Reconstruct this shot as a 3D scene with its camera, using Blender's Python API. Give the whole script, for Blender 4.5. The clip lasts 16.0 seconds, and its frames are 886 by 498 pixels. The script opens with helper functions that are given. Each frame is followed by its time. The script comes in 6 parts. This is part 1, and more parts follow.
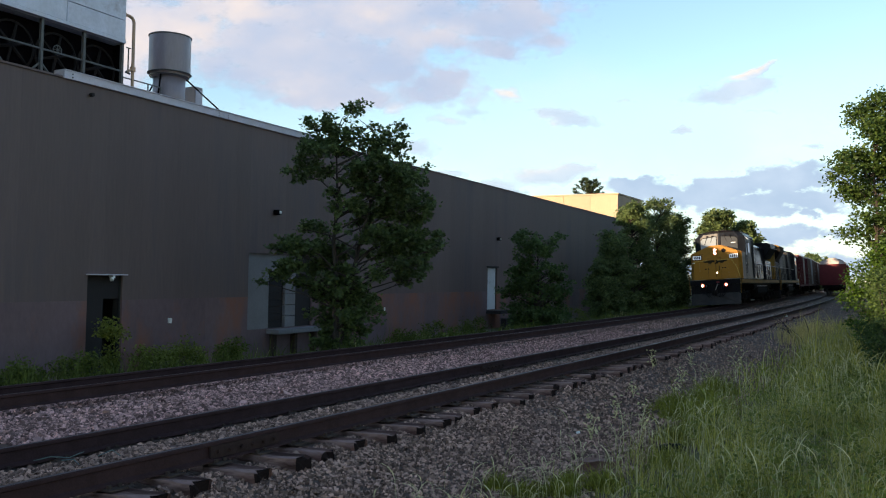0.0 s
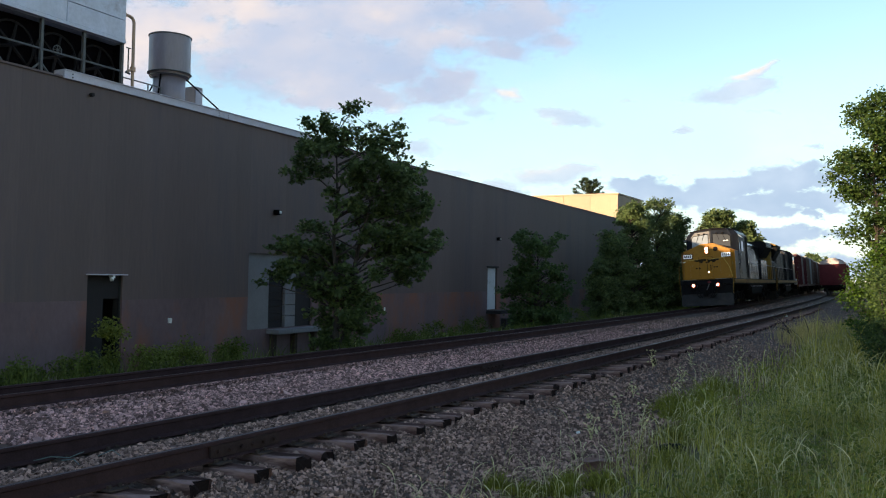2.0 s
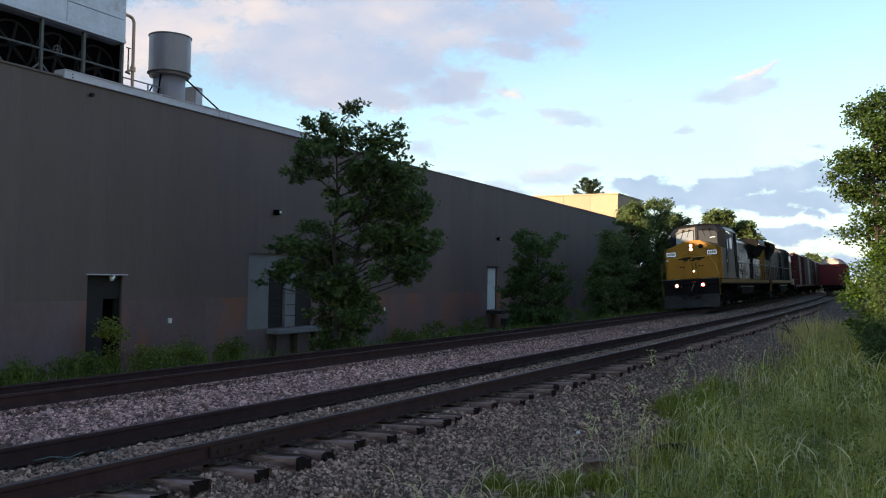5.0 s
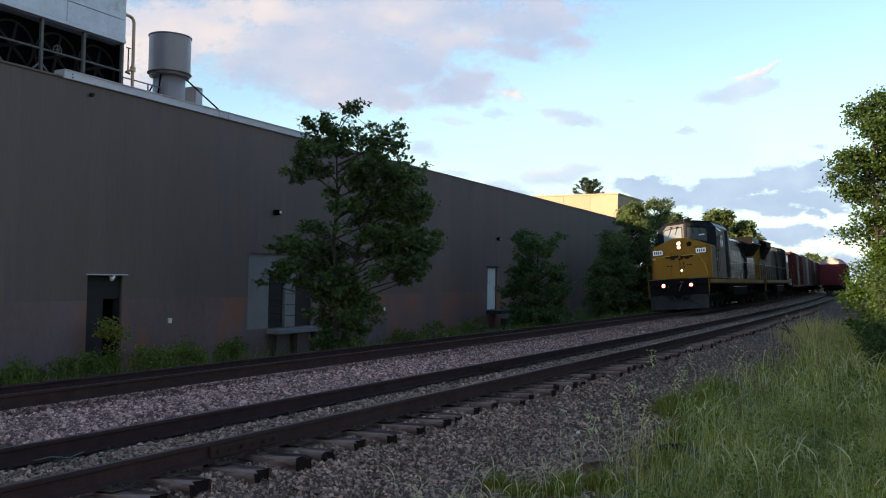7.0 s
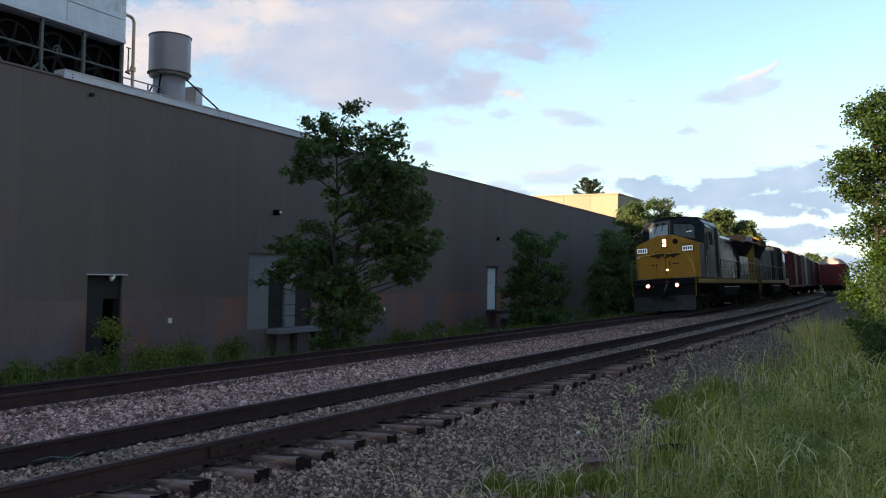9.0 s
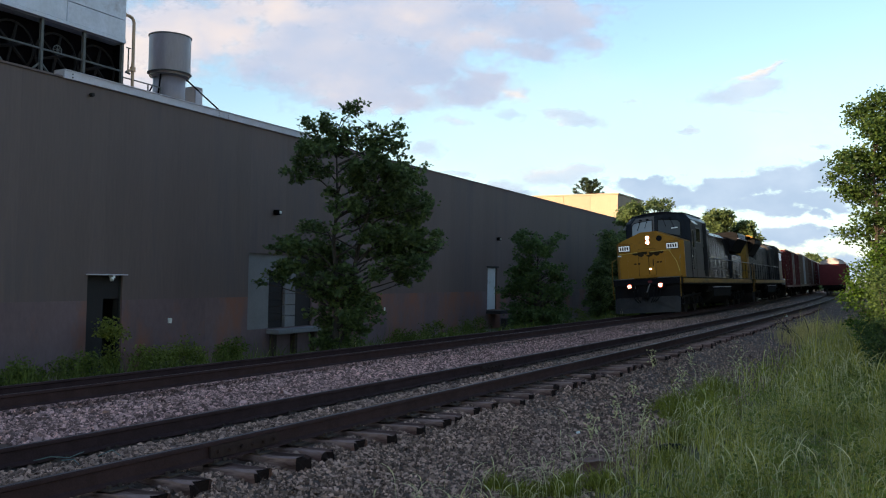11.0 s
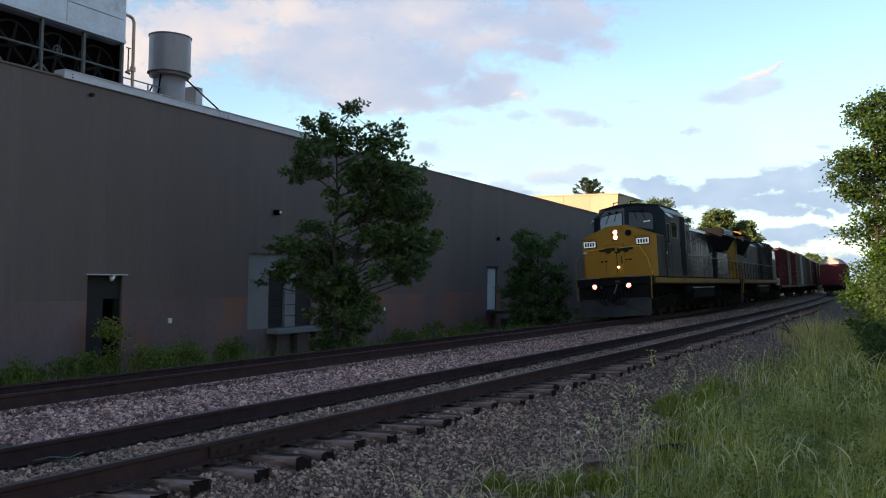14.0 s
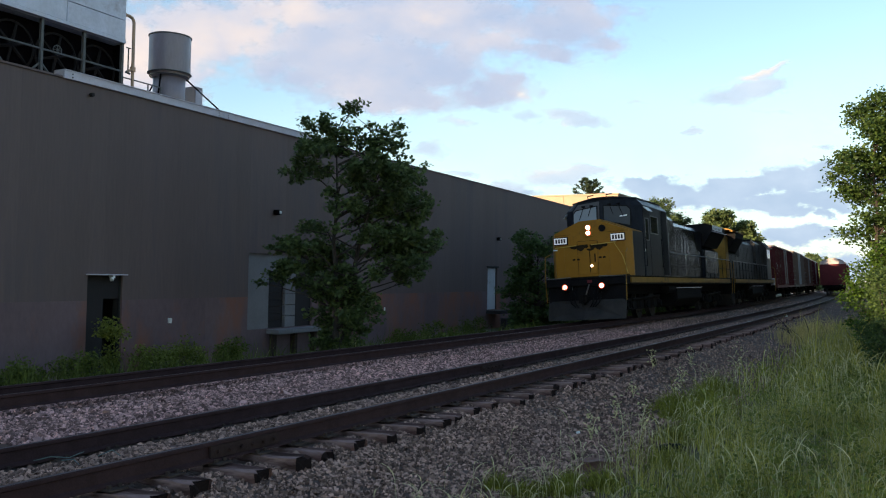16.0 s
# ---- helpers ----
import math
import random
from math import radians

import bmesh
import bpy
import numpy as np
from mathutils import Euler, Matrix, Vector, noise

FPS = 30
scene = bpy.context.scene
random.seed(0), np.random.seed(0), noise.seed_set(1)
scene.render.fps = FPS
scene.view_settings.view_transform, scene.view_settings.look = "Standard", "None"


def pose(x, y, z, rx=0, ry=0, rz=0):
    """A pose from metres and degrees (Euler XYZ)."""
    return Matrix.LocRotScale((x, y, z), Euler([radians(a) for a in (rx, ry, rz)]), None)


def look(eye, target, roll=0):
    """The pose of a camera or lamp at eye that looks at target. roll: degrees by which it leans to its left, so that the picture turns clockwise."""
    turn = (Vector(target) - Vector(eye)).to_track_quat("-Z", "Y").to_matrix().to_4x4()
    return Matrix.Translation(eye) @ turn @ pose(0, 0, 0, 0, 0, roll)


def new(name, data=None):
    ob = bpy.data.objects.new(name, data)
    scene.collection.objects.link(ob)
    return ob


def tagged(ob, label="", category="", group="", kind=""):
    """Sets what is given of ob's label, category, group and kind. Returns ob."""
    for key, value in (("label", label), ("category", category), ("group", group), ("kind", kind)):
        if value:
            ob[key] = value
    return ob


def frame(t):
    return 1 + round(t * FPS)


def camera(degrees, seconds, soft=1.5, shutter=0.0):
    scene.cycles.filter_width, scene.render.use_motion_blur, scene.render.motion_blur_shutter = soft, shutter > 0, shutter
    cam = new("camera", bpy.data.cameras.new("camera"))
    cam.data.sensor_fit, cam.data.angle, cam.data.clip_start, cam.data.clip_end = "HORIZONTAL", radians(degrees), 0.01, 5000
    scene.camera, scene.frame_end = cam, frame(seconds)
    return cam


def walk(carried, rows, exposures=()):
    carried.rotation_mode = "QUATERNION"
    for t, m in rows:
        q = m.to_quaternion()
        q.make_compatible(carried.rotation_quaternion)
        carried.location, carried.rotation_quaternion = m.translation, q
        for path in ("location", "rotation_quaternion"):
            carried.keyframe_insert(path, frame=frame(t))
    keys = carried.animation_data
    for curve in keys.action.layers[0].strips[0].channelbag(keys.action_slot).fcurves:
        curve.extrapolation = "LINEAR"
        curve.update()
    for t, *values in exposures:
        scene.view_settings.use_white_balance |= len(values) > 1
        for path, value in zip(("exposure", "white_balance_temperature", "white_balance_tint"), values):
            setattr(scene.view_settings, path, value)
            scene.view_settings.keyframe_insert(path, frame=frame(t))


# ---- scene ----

from math import sin, cos, pi, tan, sqrt, hypot, atan2

SECONDS = 16.0
EYE = (0.0, 0.0, 1.583)

# ---- camera: still, on a tripod beside the line ----
cam = camera(55.83, SECONDS, soft=1.1)
YAW, PITCH, ROLL = 29.713, 1.753, 1.054
_y, _p = radians(YAW), radians(PITCH)
FORWARD = Vector((-sin(_y) * cos(_p), cos(_y) * cos(_p), sin(_p)))
CAM_POSE = look(EYE, Vector(EYE) + FORWARD * 10, ROLL)
walk(cam, [(0.0, CAM_POSE), (SECONDS, CAM_POSE)], exposures=[(0.0, 1.25, 6640, 13.5), (SECONDS, 1.25, 6640, 13.5)])

# ---- daylight: low evening sun behind the building, bright sky ----
SUN_EL, SUN_AZ = radians(7.2), radians(21.8)      # azimuth: from -Y towards -X
to_sun = Vector((-sin(SUN_AZ) * cos(SUN_EL), -cos(SUN_AZ) * cos(SUN_EL), sin(SUN_EL)))
world = bpy.data.worlds.new("sky")
scene.world = world
world.use_nodes = True
wn, wl = world.node_tree.nodes, world.node_tree.links
sky = wn.new("ShaderNodeTexSky")
sky.sky_type, sky.sun_disc = "NISHITA", False
sky.sun_elevation, sky.sun_rotation = SUN_EL, atan2(to_sun.x, to_sun.y)
sky.altitude, sky.air_density, sky.dust_density, sky.ozone_density = 50, 1.0, 0.1, 1.8
wn["Background"].inputs["Strength"].default_value = 0.15
wl.new(sky.outputs["Color"], wn["Background"].inputs["Color"])
sun_data = bpy.data.lights.new("sun", "SUN")
sun_data.energy, sun_data.angle, sun_data.color = 4.3, radians(0.6), (1.0, 0.78, 0.5)
sun_lamp = new("sun", sun_data)
sun_lamp.matrix_world = look((0, 0, 60), Vector((0, 0, 60)) - to_sun)


# ---- materials ----
def nd(t, kind, **inputs):
    n = t.nodes.new(kind)
    for k, v in inputs.items():
        n.inputs[k.replace("_", " ")].default_value = v
    return n


def surface(name, col, rough=0.7, metal=0.0, var=0.25, scale=2.0, fine=40.0, bump=0.15, depth=0.01, stain=None, stain_scale=0.8,
            stain_from=0.55, stretch=(1, 1, 1), rand=0.0, world_space=False, emit=0.0, coat=0.0, island=0.0, spec=0.5, skew=1.0):
    """A weathered surface: colour that varies at two scales, stains, fine relief."""
    m = bpy.data.materials.new(name)
    m.use_nodes = True
    t = m.node_tree
    b = t.nodes["Principled BSDF"]
    b.inputs["Roughness"].default_value, b.inputs["Metallic"].default_value = rough, metal
    b.inputs["Coat Weight"].default_value = coat
    b.inputs["Specular IOR Level"].default_value = spec
    src = nd(t, "ShaderNodeNewGeometry").outputs["Position"] if world_space else nd(t, "ShaderNodeTexCoord").outputs["Object"]
    mp = nd(t, "ShaderNodeMapping", Scale=stretch)
    t.links.new(src, mp.inputs["Vector"])
    n1 = nd(t, "ShaderNodeTexNoise", Scale=scale, Detail=6.0, Roughness=0.6)
    n2 = nd(t, "ShaderNodeTexNoise", Scale=fine, Detail=4.0, Roughness=0.65)
    for n in (n1, n2):
        t.links.new(mp.outputs[0], n.inputs["Vector"])
    add = nd(t, "ShaderNodeMath")
    add.operation = "MULTIPLY_ADD"
    add.inputs[1].default_value = 0.45
    t.links.new(n2.outputs["Fac"], add.inputs[0])
    sub = nd(t, "ShaderNodeMath")
    sub.operation = "MULTIPLY"
    sub.inputs[1].default_value = 0.55
    t.links.new(n1.outputs["Fac"], sub.inputs[0])
    t.links.new(sub.outputs[0], add.inputs[2])
    rng = nd(t, "ShaderNodeMapRange")
    rng.inputs["From Min"].default_value, rng.inputs["From Max"].default_value = 0.3, 0.7
    rng.inputs["To Min"].default_value, rng.inputs["To Max"].default_value = 1 - var, 1 + var
    t.links.new(add.outputs[0], rng.inputs["Value"])
    fac = rng.outputs[0]
    for amount, node, out in ((rand, "ShaderNodeObjectInfo", "Random"), (island, "ShaderNodeNewGeometry", "Random Per Island")):
        if amount:
            r2 = nd(t, "ShaderNodeMapRange")
            r2.inputs["To Min"].default_value, r2.inputs["To Max"].default_value = 1 - amount, 1 + amount * skew
            pw = nd(t, "ShaderNodeMath")
            pw.operation = "POWER"
            pw.inputs[1].default_value = skew
            t.links.new(nd(t, node).outputs[out], pw.inputs[0])
            t.links.new(pw.outputs[0], r2.inputs["Value"])
            mul = nd(t, "ShaderNodeMath")
            mul.operation = "MULTIPLY"
            t.links.new(fac, mul.inputs[0])
            t.links.new(r2.outputs[0], mul.inputs[1])
            fac = mul.outputs[0]
    mix = nd(t, "ShaderNodeVectorMath")
    mix.operation = "SCALE"
    mix.inputs[0].default_value = col
    t.links.new(fac, mix.inputs["Scale"])
    out = mix.outputs[0]
    if stain:
        n3 = nd(t, "ShaderNodeTexNoise", Scale=stain_scale, Detail=8.0, Roughness=0.65)
        t.links.new(mp.outputs[0], n3.inputs["Vector"])
        r3 = nd(t, "ShaderNodeMapRange")
        r3.inputs["From Min"].default_value, r3.inputs["From Max"].default_value = stain_from, stain_from + 0.12
        t.links.new(n3.outputs["Fac"], r3.inputs["Value"])
        mx = nd(t, "ShaderNodeMix")
        mx.data_type = "RGBA"
        mx.inputs[7].default_value = (*stain, 1)
        t.links.new(r3.outputs[0], mx.inputs[0])
        t.links.new(out, mx.inputs[6])
        out = mx.outputs[2]
    t.links.new(out, b.inputs["Base Color"])
    if emit:
        b.inputs["Emission Color"].default_value, b.inputs["Emission Strength"].default_value = (*col, 1), emit
    if bump:
        bp = nd(t, "ShaderNodeBump", Strength=bump, Distance=depth)
        t.links.new(n2.outputs["Fac"], bp.inputs["Height"])
        t.links.new(bp.outputs[0], b.inputs["Normal"])
    return m


def leafy(name, col, tip, rough=0.55, power=1.0):
    """Leaves: colour from leaf to leaf, light through the blade."""
    m = bpy.data.materials.new(name)
    m.use_nodes = True
    t = m.node_tree
    b = t.nodes["Principled BSDF"]
    ramp = nd(t, "ShaderNodeMix")
    ramp.data_type = "RGBA"
    ramp.inputs[6].default_value, ramp.inputs[7].default_value = (*col, 1), (*tip, 1)
    g = nd(t, "ShaderNodeNewGeometry")
    n = nd(t, "ShaderNodeTexNoise", Scale=0.9, Detail=3.0)
    t.links.new(g.outputs["Position"], n.inputs["Vector"])
    s = nd(t, "ShaderNodeMath")
    s.operation = "MULTIPLY"
    t.links.new(g.outputs["Random Per Island"], s.inputs[0])
    k = nd(t, "ShaderNodeMath")
    k.operation = "MULTIPLY"
    k.inputs[1].default_value = 1.7
    t.links.new(n.outputs["Fac"], k.inputs[0])
    t.links.new(k.outputs[0], s.inputs[1])
    pw = nd(t, "ShaderNodeMath")
    pw.operation = "POWER"
    pw.inputs[1].default_value = power
    t.links.new(s.outputs[0], pw.inputs[0])
    t.links.new(pw.outputs[0], ramp.inputs[0])
    t.links.new(ramp.outputs[2], b.inputs["Base Color"])
    b.inputs["Roughness"].default_value = rough
    b.inputs["Specular IOR Level"].default_value = 0.3
    tr = nd(t, "ShaderNodeBsdfTranslucent")
    t.links.new(ramp.outputs[2], tr.inputs["Color"])
    ms = nd(t, "ShaderNodeMixShader")
    ms.inputs[0].default_value = 0.42
    t.links.new(b.outputs[0], ms.inputs[1])
    t.links.new(tr.outputs[0], ms.inputs[2])
    t.links.new(ms.outputs[0], t.nodes["Material Output"].inputs["Surface"])
    return m


def glass(name, col, rough=0.05, spec=0.35):
    return surface(name, col, rough=rough, var=0.1, bump=0.0, spec=spec)


def lamp_glow(name, col, power):
    m = bpy.data.materials.new(name)
    m.use_nodes = True
    b = m.node_tree.nodes["Principled BSDF"]
    b.inputs["Base Color"].default_value = (*col, 1)
    b.inputs["Emission Color"].default_value, b.inputs["Emission Strength"].default_value = (*col, 1), power
    return m


M = {}
M["gravel_bed"] = surface("gravel_bed", (0.118, 0.074, 0.058), rough=0.95, var=0.6, scale=1.1, fine=26, bump=1.0, depth=0.05, world_space=True)
M["stone"] = surface("stone", (0.410, 0.234, 0.208), spec=0.15, skew=1.8, rough=0.9, var=0.35, scale=6, fine=60, bump=0.3, world_space=True, island=0.66)
M["stone_old"] = surface("stone_old", (0.298, 0.182, 0.142), spec=0.12, skew=1.7, rough=0.92, var=0.4, scale=1.6, fine=50, bump=0.3, world_space=True, island=0.62)
M["soil"] = surface("soil", (0.10, 0.095, 0.055), rough=1.0, var=0.4, scale=1.5, fine=22, bump=0.6, depth=0.03, world_space=True,
                    stain=(0.085, 0.075, 0.032), stain_scale=0.5, stain_from=0.45)
M["rail_side"] = surface("rail_side", (0.048, 0.025, 0.025), rough=0.85, metal=0.0, spec=0.12, var=0.45, scale=5, fine=60, bump=0.3, depth=0.004)
M["rail_top"] = surface("rail_top", (0.10, 0.066, 0.060), rough=0.55, metal=0.0, spec=0.3, var=0.3, scale=3, fine=50, bump=0.05)
M["tie_wood"] = surface("tie_wood", (0.085, 0.045, 0.038), spec=0.06, rough=0.97, var=0.5, scale=5, fine=60, bump=0.5, depth=0.006, stretch=(0.35, 2.2, 2.2), rand=0.55,
                        stain=(0.300, 0.190, 0.168), stain_scale=1.6, stain_from=0.46)
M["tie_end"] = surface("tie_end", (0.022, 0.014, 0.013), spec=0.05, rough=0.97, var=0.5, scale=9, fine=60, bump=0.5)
M["iron"] = surface("iron", (0.06, 0.042, 0.035), rough=0.9, metal=0.0, spec=0.1, var=0.4, scale=8, fine=80, bump=0.3)
M["siding"] = surface("siding", (0.130, 0.087, 0.084), rough=0.66, var=0.17, scale=0.5, fine=9, bump=0.05, stretch=(1, 1.6, 0.16), rand=0.07,
                      stain=(0.106, 0.075, 0.080), stain_scale=0.5, stain_from=0.52)
M["siding_low"] = surface("siding_low", (0.150, 0.094, 0.104), rough=0.7, var=0.22, scale=0.8, fine=9, bump=0.08, stretch=(1, 1, 0.5), rand=0.06,
                          stain=(0.22, 0.088, 0.058), stain_scale=0.42, stain_from=0.47, world_space=True)
M["backing"] = surface("backing", (0.03, 0.03, 0.03), rough=0.9)
M["roofing"] = surface("roofing", (0.16, 0.16, 0.16), rough=0.9, scale=1, var=0.2)
M["flashing"] = surface("flashing", (0.54, 0.49, 0.555), rough=0.45, metal=0.2, var=0.15, scale=2, fine=20, bump=0.05)
M["galv"] = surface("galv", (0.285, 0.235, 0.255), rough=0.42, metal=0.25, var=0.16, scale=2.5, fine=14, bump=0.06, stretch=(1, 1, 0.3))
M["tower_panel"] = surface("tower_panel", (0.66, 0.65, 0.74), rough=0.55, var=0.16, scale=2, fine=12, bump=0.05, rand=0.07, stain=(0.44, 0.38, 0.42), stain_from=0.56)
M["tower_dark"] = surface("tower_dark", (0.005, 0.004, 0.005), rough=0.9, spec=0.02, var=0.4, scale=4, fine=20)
M["tower_steel"] = surface("tower_steel", (0.13, 0.125, 0.125), rough=0.7, metal=0.3, var=0.35, scale=5, fine=30)
M["pipe_yellow"] = surface("pipe_yellow", (0.50, 0.32, 0.22), rough=0.6, var=0.25, scale=6, fine=30)
M["door_grey"] = surface("door_grey", (0.180, 0.172, 0.188), rough=0.6, var=0.18, scale=1.4, fine=16, stain=(0.13, 0.12, 0.12), stain_from=0.58)
M["door_white"] = surface("door_white", (0.62, 0.64, 0.67), rough=0.55, var=0.12, scale=2, fine=20, stain=(0.35, 0.34, 0.33), stain_from=0.62)
# shade inside the wall openings is put into this dark colour
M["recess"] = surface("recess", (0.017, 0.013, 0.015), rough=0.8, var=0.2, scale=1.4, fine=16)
M["fan_dark"] = surface("fan_dark", (0.024, 0.020, 0.021), rough=0.8, var=0.5, spec=0.05)
M["dark_void"] = surface("dark_void", (0.012, 0.010, 0.010), rough=0.9, var=0.3)
M["concrete"] = surface("concrete", (0.30, 0.29, 0.28), rough=0.9, var=0.25, scale=2, fine=30, bump=0.3)
M["brick_low"] = surface("brick_low", (0.20, 0.10, 0.075), rough=0.9, var=0.3, scale=3, fine=30, bump=0.3)
M["cream"] = surface("cream", (0.43, 0.285, 0.185), rough=0.7, var=0.08, scale=0.4, fine=6, bump=0.03, stretch=(1, 1, 0.3), rand=0.04)
M["bark"] = surface("bark", (0.042, 0.032, 0.027), rough=0.95, var=0.4, scale=5, fine=40, bump=0.7, depth=0.02, stretch=(1, 1, 0.3))
M["leaf_maple"] = leafy("leaf_maple", (0.056, 0.084, 0.032), (0.14, 0.195, 0.062))
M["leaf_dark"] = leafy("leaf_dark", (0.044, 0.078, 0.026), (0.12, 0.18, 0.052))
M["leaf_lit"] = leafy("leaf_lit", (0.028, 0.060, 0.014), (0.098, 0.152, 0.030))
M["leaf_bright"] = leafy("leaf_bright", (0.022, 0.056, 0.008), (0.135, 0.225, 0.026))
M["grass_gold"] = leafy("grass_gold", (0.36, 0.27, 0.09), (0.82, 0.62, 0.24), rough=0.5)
# near-black leaves for the unseen trees that darken the train's reflections
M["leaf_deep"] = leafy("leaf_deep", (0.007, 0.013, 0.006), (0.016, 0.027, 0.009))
# pale tips: some of the evening sun is put into this leaf colour
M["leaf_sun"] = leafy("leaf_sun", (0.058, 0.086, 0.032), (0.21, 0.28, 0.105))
M["needle"] = leafy("needle", (0.025, 0.042, 0.020), (0.055, 0.08, 0.03))
M["grass_blade"] = leafy("grass_blade", (0.210, 0.200, 0.024), (0.74, 0.62, 0.14), rough=0.5)
M["grass_deep"] = leafy("grass_deep", (0.100, 0.110, 0.012), (0.38, 0.375, 0.048), rough=0.6)
M["grass_pale"] = leafy("grass_pale", (0.40, 0.36, 0.16), (0.88, 0.76, 0.42), rough=0.5)
M["grass_dry"] = leafy("grass_dry", (0.20, 0.19, 0.09), (0.36, 0.33, 0.18), rough=0.6)
M["weed_bright"] = leafy("weed_bright", (0.11, 0.135, 0.020), (0.30, 0.32, 0.07))
M["weed"] = leafy("weed", (0.062, 0.088, 0.014), (0.17, 0.20, 0.035))
M["loco_yellow"] = surface("loco_yellow", (0.33, 0.150, 0.022), rough=0.3, var=0.14, scale=1.6, fine=22, bump=0.04, spec=0.1, stain=(0.20, 0.10, 0.025), stain_scale=1.3, stain_from=0.60)
# paler grey that carries the light reflected by the left cab face
M["cab_sheen"] = surface("cab_sheen", (0.085, 0.078, 0.080), rough=0.4, var=0.2, scale=1.5, fine=14, bump=0.03, spec=0.2)
M["loco_blue"] = surface("loco_blue", (0.016, 0.018, 0.024), rough=0.32, var=0.5, scale=1.4, fine=5, bump=0.20, spec=0.05, stretch=(1, 1.5, 0.3))
M["loco_grey"] = surface("loco_grey", (0.060, 0.056, 0.056), rough=0.5, var=0.25, scale=1.2, fine=14, bump=0.03, stretch=(1, 1, 0.35), spec=0.1, stain=(0.022, 0.02, 0.02), stain_scale=1.0, stain_from=0.5)
M["loco_black"] = surface("loco_black", (0.009, 0.008, 0.009), spec=0.06, rough=0.65, var=0.4, scale=3, fine=25, bump=0.1)
M["truck_dirt"] = surface("truck_dirt", (0.011, 0.0095, 0.009), spec=0.06, rough=0.85, var=0.45, scale=4, fine=30, bump=0.3)
M["plow"] = surface("plow", (0.030, 0.027, 0.027), spec=0.15, rough=0.7, var=0.4, scale=2.5, fine=22, bump=0.15, stain=(0.04, 0.035, 0.033), stain_scale=2.2, stain_from=0.52)
M["steel_wheel"] = surface("steel_wheel", (0.035, 0.03, 0.028), rough=0.7, metal=0.2, spec=0.2, var=0.3, scale=5)
M["hand_rail"] = surface("hand_rail", (0.16, 0.15, 0.15), rough=0.5, var=0.2, scale=6)
M["rail_yellow"] = surface("rail_yellow", (0.55, 0.36, 0.07), rough=0.5, var=0.2, scale=6)
M["window_dark"] = glass("window_dark", (0.012, 0.014, 0.017))
M["window_grey"] = glass("window_grey", (0.062, 0.064, 0.068), rough=0.15, spec=0.12)
M["loco_stripe"] = surface("loco_stripe", (0.26, 0.140, 0.028), rough=0.5, var=0.3, scale=2.5, fine=22, bump=0.04, spec=0.1, stain=(0.11, 0.07, 0.03), stain_scale=1.6, stain_from=0.56)
# pale base colour stands in for the sky mirrored in the left pane
M["window_pale"] = glass("window_pale", (0.20, 0.225, 0.25), rough=0.12)
# white boards are given a faint glow of their own
M["board_white"] = surface("board_white", (0.82, 0.82, 0.80), rough=0.5, var=0.06, emit=0.12)
M["board_ink"] = surface("board_ink", (0.012, 0.012, 0.014), rough=0.6)
M["soot"] = surface("soot", (0.030, 0.020, 0.010), rough=0.8, var=0.5, scale=5, spec=0.1)
# pale streaks are weathering and sky reflections, both painted into the colour
M["hood_streaked"] = surface("hood_streaked", (0.015, 0.015, 0.018), rough=0.22, var=0.6, scale=1.4, fine=6, bump=0.25, spec=0.10, stretch=(1, 7, 0.14),
                             stain=(0.30, 0.28, 0.29), stain_scale=1.3, stain_from=0.625)
M["teal_plastic"] = surface("teal_plastic", (0.11, 0.15, 0.14), rough=0.6, var=0.2)
M["joint_rust"] = surface("joint_rust", (0.046, 0.027, 0.024), rough=0.9, var=0.4, scale=8, fine=60, bump=0.3, spec=0.1)
M["white_paint"] = surface("white_paint", (0.72, 0.72, 0.71), rough=0.5, var=0.12, scale=4)
M["lamp_head"] = lamp_glow("lamp_head", (1.0, 0.80, 0.58), 6.0)
M["lamp_ditch"] = lamp_glow("lamp_ditch", (1.0, 0.80, 0.66), 6.0)
# reflector rings emit by themselves, in place of lamplight falling on them
M["lamp_rim"] = lamp_glow("lamp_rim", (1.0, 0.14, 0.06), 0.75)
M["lamp_small"] = lamp_glow("lamp_small", (1.0, 0.93, 0.75), 3.0)
M["car_maroon"] = surface("car_maroon", (0.115, 0.022, 0.024), spec=0.12, rough=0.6, var=0.25, scale=1.0, fine=14, bump=0.06, stretch=(1, 1, 0.35), stain=(0.06, 0.028, 0.022), stain_scale=0.9, stain_from=0.56)
M["car_brown"] = surface("car_brown", (0.16, 0.085, 0.06), spec=0.12, rough=0.7, var=0.25, scale=1.0, fine=14, bump=0.06, stretch=(1, 1, 0.35), stain=(0.08, 0.05, 0.04), stain_from=0.56)
M["car_tan"] = surface("car_tan", (0.21, 0.145, 0.115), spec=0.12, rough=0.7, var=0.25, scale=1.0, fine=14, bump=0.06, stretch=(1, 1, 0.35), stain=(0.15, 0.11, 0.09), stain_from=0.55)
M["car_white"] = surface("car_white", (0.42, 0.41, 0.40), spec=0.12, rough=0.6, var=0.2, scale=1.2, fine=14, stretch=(1, 1, 0.35), stain=(0.25, 0.22, 0.2), stain_from=0.58)
M["car_roof"] = surface("car_roof", (0.33, 0.31, 0.30), rough=0.55, metal=0.3, var=0.2, scale=2)
M["car_red"] = surface("car_red", (0.14, 0.025, 0.03), spec=0.12, rough=0.6, var=0.25, scale=1.0, fine=14, stain=(0.12, 0.03, 0.03), stain_from=0.56)
